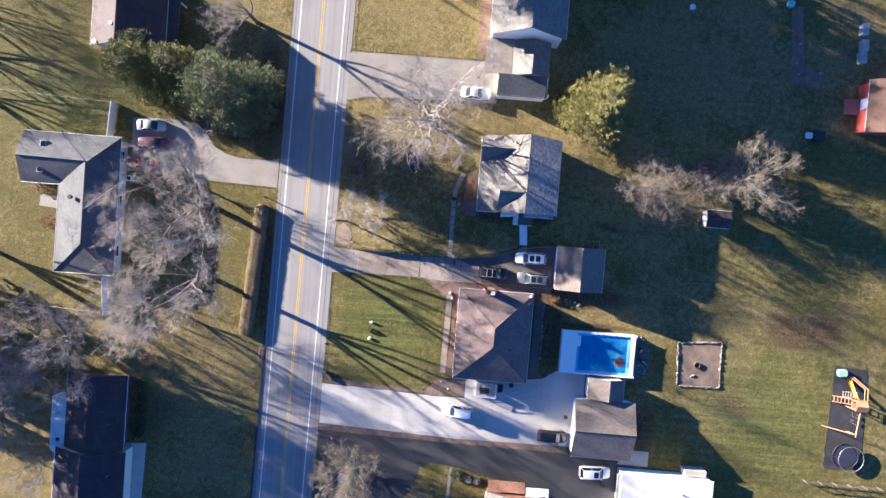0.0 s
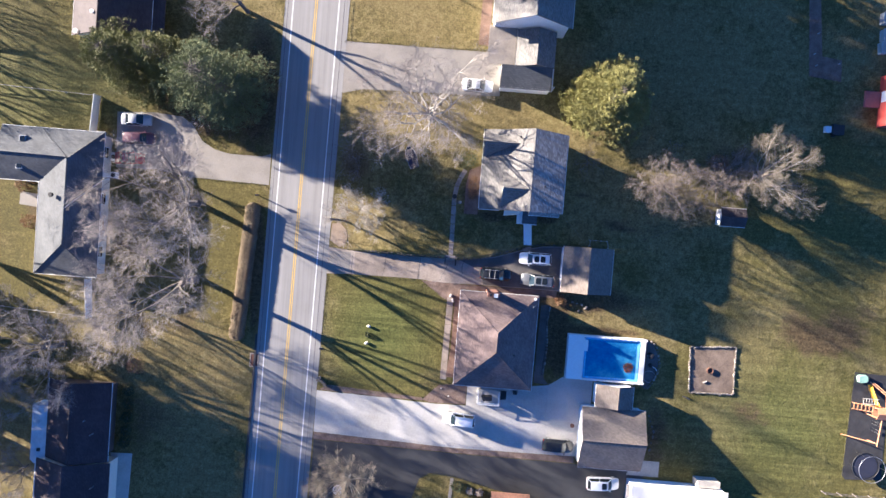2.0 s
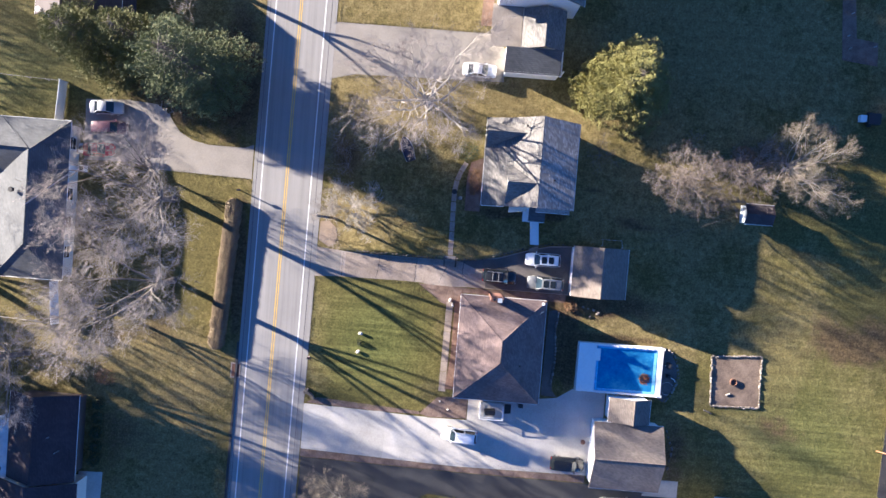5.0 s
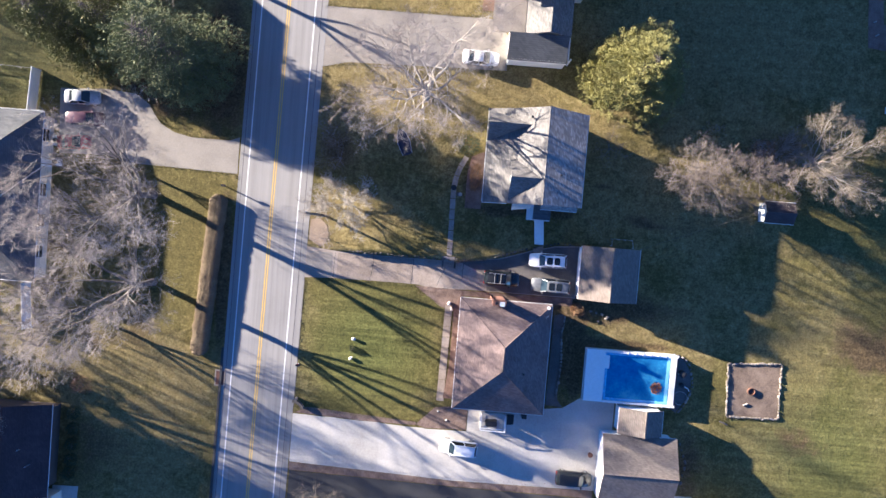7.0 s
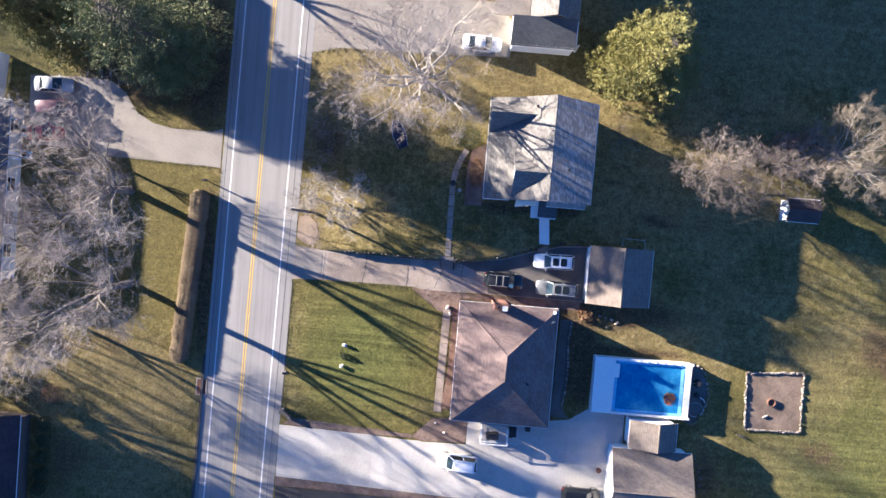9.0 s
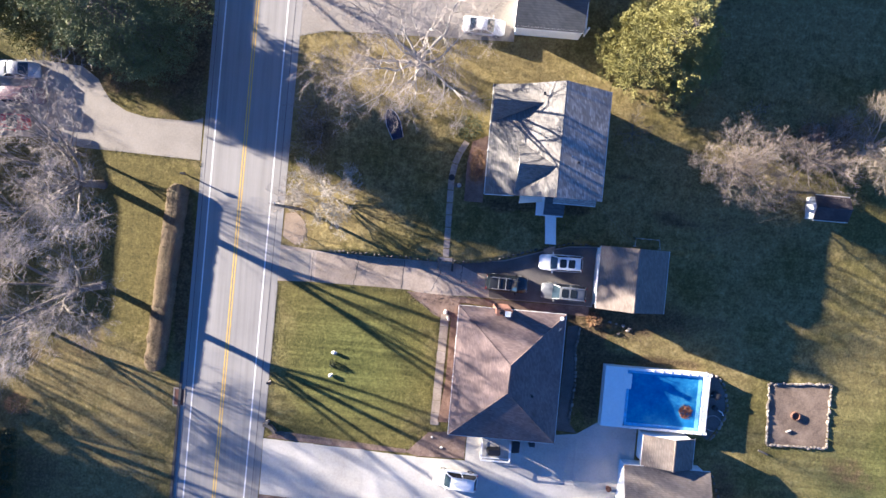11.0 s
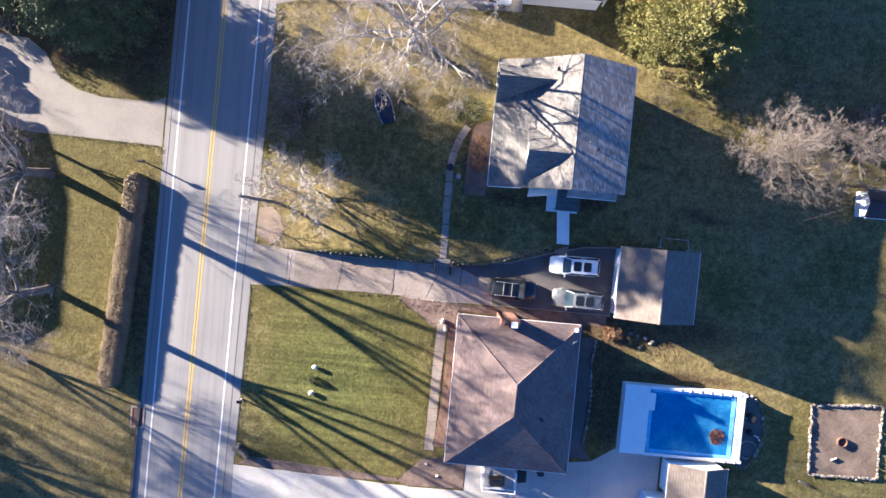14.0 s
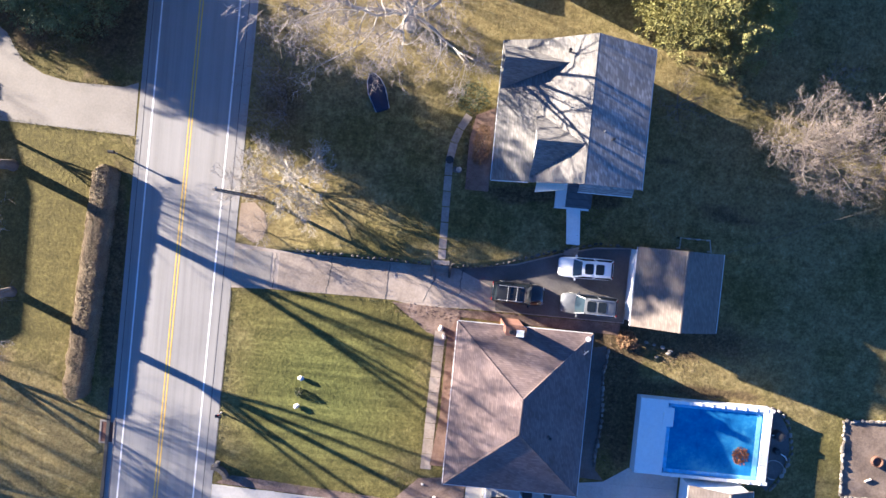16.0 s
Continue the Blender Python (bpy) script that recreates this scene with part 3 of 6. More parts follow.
def gutters(parent, lines):
    for a, b in lines:
        part("gutter", Shape().tube([a, b], 0.035, 5), WHITE, parent, "white gutter")


def simple_gable(name, x0, x1, y0, y1, eave, ridge, along, roof_mat, wall_mat, label, category="house", over=0.4, ridge_at=None, cap=None):
    """A gabled building whose roof covers x0..x1, y0..y1."""
    h = thing(name, (x0 + x1) / 2, (y0 + y1) / 2, 0, 0, label, category)
    ax, ay = (x1 - x0) / 2, (y1 - y0) / 2
    w = part("wall", gable_walls(-ax + over, ax - over, -ay + over, ay - over, eave - 0.1, ridge - 0.28, along), wall_mat, h)
    if along == "y":
        m = (ridge_at - (x0 + x1) / 2) if ridge_at is not None else 0
        polys = [[(-ax, -ay, eave), (m, -ay, ridge), (m, ay, ridge), (-ax, ay, eave)], [(m, -ay, ridge), (ax, -ay, eave), (ax, ay, eave), (m, ay, ridge)]]
        rl, gl = [((m, -ay, ridge), (m, ay, ridge))], [((-ax - 0.05, -ay, eave - 0.08), (-ax - 0.05, ay, eave - 0.08)), ((ax + 0.05, -ay, eave - 0.08), (ax + 0.05, ay, eave - 0.08))]
    else:
        m = (ridge_at - (y0 + y1) / 2) if ridge_at is not None else 0
        polys = [[(-ax, -ay, eave), (ax, -ay, eave), (ax, m, ridge), (-ax, m, ridge)], [(-ax, m, ridge), (ax, m, ridge), (ax, ay, eave), (-ax, ay, eave)]]
        rl, gl = [((-ax, m, ridge), (ax, m, ridge))], [((-ax, -ay - 0.05, eave - 0.08), (ax, -ay - 0.05, eave - 0.08)), ((-ax, ay + 0.05, eave - 0.08), (ax, ay + 0.05, eave - 0.08))]
    roof = part("roof", Shape().solid(polys, 0.16), roof_mat, h)
    roof_lines(roof, rl, cap or roof_mat)
    gutters(roof, gl)
    return h, w, roof


# pale-roofed house in the middle, with two cross gables, the north one standing in for a dark patch
H1Z, H1R, H1E, H1B = 3.25, 6.75, 5.98, 4.35
h1 = thing("house", 11.3, 11.15, 0, 0, "house with pale grey shingle roof and two cross gables", "house")
ax, ay, m, bx1, ex = 6.05, 5.85, 0.98, -2.9, 5.74
w1 = part("wall", Shape().add([(q, yy, zz) for yy in (-5.4, 5.4) for q, zz in ((-5.7, 0), (5.3, 0), (5.3, H1E - 0.1), (m, H1R - 0.25), (bx1, H1B - 0.2), (-5.7, H1Z - 0.05))],
                              [[0, 1, 2, 3, 4, 5], [11, 10, 9, 8, 7, 6]] + [[(i + 1) % 6, i, i + 6, (i + 1) % 6 + 6] for i in range(6)]), WHITE, h1)
r1 = part("roof", Shape().solid([[(-ax, -ay, H1Z), (bx1, -ay, H1B), (bx1, ay, H1B), (-ax, ay, H1Z)], [(bx1, -ay, H1B), (m, -ay, H1R), (m, ay, H1R), (bx1, ay, H1B)]], 0.16), SH_PALE, h1)
# Rear slope wears the lightened copy, its grazing sunlight put into colour.
part("rear_roof", Shape().solid([[(m, -ay, H1R), (ex, -ay, H1E), (ex, ay - 0.55, H1E), (m, ay, H1R)]], 0.16), SH_PALE_LIT, h1)
sl = (H1R - H1B) / (m - bx1)


def cross_gable(parent, x_front, y_mid, half, zr, roof_mat):
    """A west-facing gable let into the west slope."""
    zs = lambda x: H1B + (x - bx1) * sl if x > bx1 else H1Z + (x + ax) * (H1B - H1Z) / (bx1 + ax)
    xe = bx1 + (zr - H1B) / sl
    ze = zs(x_front)
    polys = [[(x_front, y_mid - half, ze + 0.02), (x_front, y_mid, zr), (xe, y_mid, zr)][::-1], [(x_front, y_mid, zr), (x_front, y_mid + half, ze + 0.02), (xe, y_mid, zr)][::-1]]
    g = part("cross_gable", Shape().solid(polys, 0.1), roof_mat, parent)
    part("gable_wall", Shape().solid([[(x_front + 0.12, y_mid - half + 0.2, ze + 0.05), (x_front + 0.2, y_mid + half - 0.2, ze + 0.05), (x_front + 0.16, y_mid, zr - 0.12)]], 0.04), WHITE, g)
    roof_lines(g, [((x_front, y_mid, zr), (xe, y_mid, zr))], roof_mat, 0.06)


# North gable added: its shaded south slope makes a dark triangle on the roof.
cross_gable(r1, -ax + 0.02, 3.75, 1.95, 5.55, SH_PALE)
cross_gable(r1, bx1 - 0.1, -2.75, 2.75, 6.6, SH_PALE)
roof_lines(r1, [((m, -ay, H1R - 0.04), (m, ay, H1R - 0.04))], SH_PALE, 0.05)
gutters(r1, [((-ax - 0.05, -ay, H1Z - 0.08), (-ax - 0.05, ay, H1Z - 0.08)), ((ex + 0.05, -ay, H1E - 0.08), (ex + 0.05, ay - 0.55, H1E - 0.08)), ((-ax, -ay - 0.05, H1Z + 0.0), (-3.1, -ay - 0.05, H1B - 0.1))])
part("pent_roof", Shape().solid([[(1.2, -6.25, 3.9), (5.7, -6.25, 3.9), (5.7, -5.3, 4.5), (1.2, -5.3, 4.5)]], 0.12), SH_PALE_LIT, h1)
part("fascia", Shape().box(3.45, -6.27, 3.72, 4.5, 0.05, 0.18), WHITE, h1)
# Cream where the roof is shingled: sunlight on this slope put into colour.
part("pent_roof", Shape().solid([[(-2.4, -6.6, 3.95), (-0.1, -6.3, 4.75), (-0.1, -5.3, 4.9), (-2.25, -5.3, 4.2)]], 0.12), CREAM, h1)
porch = part("porch_roof", Shape().solid([[(0.55, -7.5, 2.45), (2.75, -7.5, 2.45), (2.75, -5.4, 2.75), (0.55, -5.4, 2.75)]], 0.12), SH_GREY, h1, "small grey porch roof over the entrance")
for px in (0.7, 2.6):
    part("post", Shape().box(px, -7.35, 0.3, 0.12, 0.12, 2.05), WHITE, h1)
part("roof_vent", Shape().lathe(2.9, -2.2, [(0.08, 6.0), (0.08, 6.8), (0.12, 6.8), (0.12, 6.9)], 8), BLACK, r1)
part("roof_vent", Shape().lathe(2.2, -1.6, [(0.06, 6.2), (0.06, 6.8)], 8), STEEL, r1)
part("roof_vent", Shape().lathe(-1.0, 4.6, [(0.07, 5.0), (0.07, 6.0), (0.14, 6.0), (0.14, 6.1)], 8), BLACK, r1)
for wy in (-3, 0, 3.5):
    window(w1, -5.7, wy, 1.3, 1.0, 1.3, (-1, 0))
    window(w1, 5.3, wy, 1.3, 1.0, 1.3, (1, 0))
for wx in (-3.5, 4.2):
    window(w1, wx, -5.4, 1.3, 1.0, 1.3, (0, -1))
door(w1, 1.6, -5.4, 0.35, 0.95, 2.05, (0, -1), plain("dark_green_door", (0.05, 0.1, 0.09), 0.5))
stoop = setting("porch_floor", Shape().prism([(11.3, 3.6), (14.3, 3.6), (14.3, 5.8), (11.3, 5.8)], -0.1, 0.72).prism([(12.65, 0.5), (13.85, 0.5), (13.6, 3.6), (12.4, 3.6)], -0.1, 0.66), CONCRETE_LIFTED, "pale concrete stoop and walk to the entrance", "porch")

# hip-roofed house by the white driveway
def hip(name, x0, x1, y0, y1, eave, ridge, ra, rb, roof_mat, wall_mat, label, over=0.45):
    """A hipped roof over x0..x1, y0..y1; ra, rb: the ridge's south and north end."""
    h = thing(name, (x0 + x1) / 2, (y0 + y1) / 2, 0, 0, label, "house")
    cx, cy, hx, hy = (x0 + x1) / 2, (y0 + y1) / 2, (x1 - x0) / 2, (y1 - y0) / 2
    a, b = (ra[0] - cx, ra[1] - cy, ridge), (rb[0] - cx, rb[1] - cy, ridge)
    sw, se, ne, nw = (-hx, -hy, eave), (hx, -hy, eave), (hx, hy, eave), (-hx, hy, eave)
    w = part("wall", Shape().box(0, 0, 0, 2 * hx - 2 * over, 2 * hy - 2 * over, eave - 0.05), wall_mat, h)
    roof = part("roof", Shape().solid([[sw, se, a], [se, ne, b, a], [ne, nw, b], [nw, sw, a, b]], 0.15), roof_mat, h)
    roof_lines(roof, [(sw, a), (se, a), (ne, b), (nw, b), (a, b)], roof_mat, 0.07)
    e = eave - 0.08
    gutters(roof, [((-hx - 0.05, -hy, e), (-hx - 0.05, hy, e)), ((hx + 0.05, -hy, e), (hx + 0.05, hy, e)), ((-hx, -hy - 0.05, e), (hx, -hy - 0.05, e)), ((-hx, hy + 0.05, e), (hx, hy + 0.05, e))])
    return h, w, roof


h2, w2, r2 = hip("house", 3.65, 15.25, -21.1, -6.95, 2.9, 5.5, (9.35, -15.3), (9.4, -12.4), SH_BROWN, BRICK, "hip-roofed house with brown shingles and a brick chimney")
for wy in (-4, -1, 3):
    window(w2, -5.35, wy, 1.0, 1.6, 1.3, (-1, 0))
    window(w2, 5.35, wy, 1.2, 1.2, 1.1, (1, 0))
for wx in (-3.5, 3.5):
    window(w2, wx, -6.63, 1.1, 1.2, 1.1, (0, -1))
    window(w2, wx, 6.63, 1.1, 1.2, 1.1, (0, 1))
door(w2, -5.35, 5.2, 0.2, 0.95, 2.05, (-1, 0), plain("brown_door", (0.12, 0.06, 0.04), 0.5))
door(w2, -0.6, -6.63, 0.3, 0.95, 2.05, (0, -1))
chim = part("chimney", Shape().box(-1.1, 7.0, 0, 1.6, 0.66, 4.95), BRICK, h2, "red brick chimney")
part("chimney_crown", Shape().box(-1.1, 7.0, 4.95, 1.7, 0.76, 0.12), plain("orange_brick_crown", (0.22, 0.105, 0.068), 0.8), chim)
part("flue", Shape().box(-0.8, 6.95, 5.05, 0.5, 0.45, 0.4, bevel=0.05), STEEL, chim)
part("flue_cap", Shape().box(-0.8, 6.95, 5.5, 0.6, 0.55, 0.06), WHITE, chim)
part("flue", Shape().lathe(-1.5, 6.97, [(0.17, 5.0), (0.17, 5.4)], 10), BLACK, chim)
part("roof_vent", Shape().lathe(2.6, -1.6, [(0.07, 4.2), (0.07, 4.8), (0.13, 4.8), (0.13, 4.88)], 8), BLACK, r2)
dish = part("satellite_dish", Shape().lathe(5.25, 6.7, [(0.03, 3.0), (0.03, 3.4), (0.2, 3.44), (0.23, 3.53)], 12), WHITE, r2, "white satellite dish")
part("antenna", Shape().tube([(5.1, 5.6, 3.1), (5.1, 5.6, 3.9)], 0.03, 5).tube([(4.9, 5.4, 3.9), (5.3, 5.8, 3.9)], 0.03, 5), STEEL, r2)

# garages and sheds
g1, gw1, gr1 = simple_gable("garage", 18.45, 25.85, -6.0, 0.85, 2.5, 4.2, "y", SH_TAN, WHITE, "detached garage with tan shingle gable roof", "garage", 0.25, 22.0)
door(gw1, -3.45, 0.1, 0.03, 4.9, 2.1, (-1, 0), None, 4)
g2, gw2, gr2 = simple_gable("garage", 23.2, 32.7, -32.1, -22.9, 2.5, 4.25, "x", SH_TAN, WHITE, "white garage with tan shingle gable roof", "garage", 0.3, -27.4)
door(gw2, -4.45, -1.4, 0.03, 4.9, 2.1, (-1, 0), None, 4)
door(gw2, -4.45, 3.2, 0.03, 0.95, 2.05, (-1, 0))
g3, gw3, gr3 = simple_gable("pool_house", 25.1, 30.7, -22.85, -19.45, 2.35, 3.35, "y", SH_TAN, WHITE, "low tan-roofed pool shed between garage and pool", "shed", 0.2, 28.2)

# long house on the west side, with a cross wing
lh = thing("house", -55.7, 1.35, 0, 0, "long grey hip-roofed house with a gabled wing", "house")
e, r = 2.65, 4.2
roofz = [(-4.7, -10.85, e), (4.75, -10.85, e), (4.75, 10.85, e), (-4.7, 10.85, e), (0.3, -6.1, r), (0.3, 6.4, r)]
lr = part("roof", Shape().solid([[roofz[0], roofz[1], roofz[4]], [roofz[1], roofz[2], roofz[5], roofz[4]], [roofz[2], roofz[3], roofz[5]], [roofz[3], roofz[0], roofz[4], roofz[5]]], 0.15), SH_GREY, lh)
part("wing_roof", Shape().solid([[(-10.7, 2.85, e), (-4.4, 2.85, e), (0.2, 6.7, r - 0.03), (-10.7, 6.85, r - 0.03)], [(-10.7, 6.85, r - 0.03), (0.2, 6.7, r - 0.03), (-4.4, 10.85, e), (-10.7, 10.85, e)]], 0.15), SH_GREY, lh)
lw = part("wall", Shape().box(0, 0, 0, 8.6, 20.9, e - 0.05), CREAM, lh)
part("wall", gable_walls(-10.3, -3.5, 3.2, 10.5, e - 0.1, r - 0.3, "x"), CREAM, lh)
roof_lines(lr, [(roofz[i], roofz[j]) for i, j in ((0, 4), (1, 4), (2, 5), (3, 5), (4, 5))] + [((-10.7, 6.85, r), (0.2, 6.7, r))], SH_GREY, 0.07)
roof_lines(lr, [((4.75, 3.7, e + 0.05), (0.35, -0.8, r + 0.02))], STEEL, 0.08)
gutters(lr, [((4.8, -10.85, e), (4.8, 10.85, e)), ((-4.75, -10.85, e), (-4.75, 2.8, e)), ((-4.7, -10.9, e), (4.75, -10.9, e)), ((-10.7, 10.9, e), (4.75, 10.9, e)), ((-10.7, 2.8, e), (-4.5, 2.8, e))])
for vx, vy in ((-6.9, 8.9), (-7.2, 5.0)):
    part("skylight_frame", Shape().box(vx, vy, 3.1, 0.95, 1.05, 0.42), STEEL, lr, "metal skylight frame")
    part("skylight", Shape().box(vx, vy, 3.5, 0.75, 0.85, 0.06), GLASS, lr, "dark skylight pane")
part("roof_vent", Shape().lathe(-1.8, 1.0, [(0.3, 3.9), (0.3, 4.2), (0.36, 4.2), (0.3, 4.32)], 10), BLACK, lr)
for wy in (-7, -3, 1, 8):
    window(lw, 4.3, wy, 0.9, 1.6, 1.3, (1, 0))
for wy in (-7, -2):
    window(lw, -4.3, wy, 1.0, 1.2, 1.2, (-1, 0))
door(lw, 4.3, 4.5, 0.15, 0.95, 2.05, (1, 0))

# dark-roofed house in the south-west
d1, dw1, dr1 = simple_gable("house", -57.0, -47.5, -37.2, -25.1, 2.8, 4.9, "y", SH_DARK, plain("dark_brown_siding", (0.07, 0.052, 0.046), 0.7), "house with very dark maroon shingle roof", "house", 0.75)
part("south_roof", Shape().solid([[(-6.0, -24, 2.9), (-0.5, -24, 5.15), (-0.5, -6.2, 5.15), (-6.0, -6.2, 2.9)], [(-0.5, -24, 5.15), (5.2, -24, 2.9), (5.2, -6.2, 2.9), (-0.5, -6.2, 5.15)]], 0.16), SH_DARK, d1)
part("south_wall", gable_walls(-5.6, 4.8, -23.6, -6.3, 2.8, 4.85, "y"), CREAM, d1)
part("gutter", Shape().tube([(-6.08, -24, 2.85), (-6.08, -6.2, 2.85)], 0.09, 5), WHITE, d1, "white gutter")
for px, py in ((1.8, 0.5), (2.9, -1.5), (3.4, -9.5)):
    part("roof_vent", Shape().lathe(px, py, [(0.06, 3.4), (0.06, 4.5)], 8), STEEL, dr1)

# mauve-roofed house in the north-west
u1, uw1, ur1 = simple_gable("house", -56.4, -44.8, 26.0, 37.5, 3.2, 6.2, "y", SH_MAUVE, CREAM, "house with mauve-brown shingle gable roof", "house", 0.4, -50.9)
part("porch_roof", Shape().solid([[(5.4, -5.2, 2.9), (7.4, -5.2, 2.6), (7.4, 2.5, 2.6), (5.4, 2.5, 2.9)]], 0.12), SH_MAUVE, u1)
for py in (-4.9, 2.2):
    part("post", Shape().box(7.2, py, 0, 0.14, 0.14, 2.5), WHITE, u1)
part("roof_vent", Shape().lathe(-1.2, -3.0, [(0.22, 5.2), (0.22, 6.0), (0.28, 6.05)], 10), WHITE, ur1)
part("satellite_dish", Shape().lathe(-4.6, -5.4, [(0.03, 3.4), (0.03, 4.1), (0.3, 4.15), (0.36, 4.3)], 12), STEEL, ur1)

# house in the north with a white south gable and a stepped garage wing
n1, nw1, nr1 = simple_gable("house", 5.05, 16.4, 31.7, 51.5, 5.2, 9.2, "y", SH_PALE, WHITE, "large white house with grey gable roof", "house", 0.4)
wing = part("wing_wall", Shape().box(0.0, -14.0, 0, 7.2, 8.2, 2.65), WHITE, n1)
part("wing_roof", Shape().solid([[(-3.8, -18.25, 2.6), (3.65, -18.25, 2.6), (3.65, -15.1, 3.6), (-3.8, -15.1, 3.6)]], 0.14), SH_GREY, n1, "grey shingle roof over the garage wing")
part("wing_roof", Shape().solid([[(-1.8, -15.1, 3.1), (1.1, -15.1, 4.6), (1.1, -9.8, 4.6), (-1.8, -9.8, 3.1)], [(1.1, -15.1, 4.6), (3.9, -15.1, 3.1), (3.9, -9.8, 3.1), (1.1, -9.8, 4.6)]], 0.14), SH_PALE, n1)
part("flat_roof", Shape().box(-3.9, -12.1, 2.55, 4.1, 5.6, 0.16), surf("flat_tan_roofing", (0.17, 0.145, 0.12), (0.24, 0.21, 0.18), (0.30, 0.27, 0.235), 0.5, 5), n1)
part("porch_post", Shape().box(4.2, -17.6, 0, 0.14, 0.14, 2.5), WHITE, n1)
part("porch_rail", Shape().box(4.2, -15.6, 0.9, 0.1, 4.0, 0.1).box(4.2, -15.6, 0.4, 0.1, 4.0, 0.1), WHITE, n1)
gutters(nr1, [((-3.85, -18.3, 2.55), (3.7, -18.3, 2.55))])
for wx in (-3, 3):
    window(nw1, wx, -9.4, 1.0, 1.2, 1.3, (0, -1))

# white flat-roofed outbuilding and brick house in the south
fl = thing("outbuilding", 38.6, -41.0, 0, 0, "white flat-roofed outbuilding beside asphalt driveway", "outbuilding")
part("wall", Shape().box(0, 0, 0, 14.0, 13.6, 2.75), WHITE, fl)
part("roof", Shape().solid([[(-7.2, -7.0, 2.9), (7.2, -7.0, 2.9), (7.2, 7.0, 3.1), (-7.2, 7.0, 3.1)]], 0.2), plain("white_roof_membrane", (0.52, 0.52, 0.51), 0.7, 0, 0.08, 0.6), fl)
part("lean_to", Shape().box(4.8, 7.5, 0, 3.4, 1.0, 1.9), WOOD_GREY, fl)
part("roof_vent", Shape().lathe(2.5, 4.5, [(0.1, 3.0), (0.1, 3.4)], 8), BRICK, fl)
part("gutter", Shape().box(-7.5, 0, 2.5, 0.5, 13.6, 0.1), WOOD_GREY, fl)
b1, bw1, br1 = simple_gable("house", 10.4, 19.8, -60.0, -38.7, 3.0, 5.0, "y", SH_PALE, BRICK, "brick house with grey gable roof behind shrubs", "house", 0.35)
part("entry_roof", Shape().solid([[(-4.4, 10.7, 2.7), (1.4, 10.7, 2.7), (1.4, 12.3, 2.3), (-4.4, 12.3, 2.3)][::-1]], 0.12), plain("orange_brown_roofing", (0.24, 0.12, 0.075), 0.85, 0, 0.3), b1, "orange-brown roof over the entrance")
part("bay_roof", Shape().solid([[(1.6, 9.6, 2.9), (5.2, 9.6, 2.9), (5.2, 11.6, 2.4), (1.6, 11.6, 2.4)][::-1]], 0.12), WHITE, b1)

# red barn in the north-east
ba, bwa, bra = simple_gable("barn", 64.0, 71.5, 22.1, 30.3, 2.6, 4.6, "y", SH_RED, RED_PAINT, "small red barn with rusty shingle roof", "barn", 0.3)
part("white_panel", Shape().box(-3.5, 0.6, 0.6, 0.06, 1.6, 1.9), WHITE, bwa, "white painted door panel")
part("ramp", Shape().box(-4.6, 0.3, 0.0, 2.2, 2.4, 0.35), plain("faded_red_boards", (0.32, 0.11, 0.1), 0.8), ba, "faded red wooden ramp")


# ---- trees ----
def leaf(s, rng, p, d, length, width):
    """One pointed leaf or spray at p along d, bent over its middle."""
    side = d.cross(Vector((rng.uniform(-1, 1), rng.uniform(-1, 1), rng.uniform(-1, 1))))
    side = side.normalized() * width / 2 if side.length > 1e-4 else Vector((width / 2, 0, 0))
    k = len(s.v)
    up = side.cross(d).normalized() * width * 0.2
    s.v += [tuple(p), tuple(p + d * length * 0.5 + side + up), tuple(p + d * length), tuple(p + d * length * 0.5 - side + up)]
    s.f += [[k, k + 1, k + 2], [k, k + 2, k + 3]]


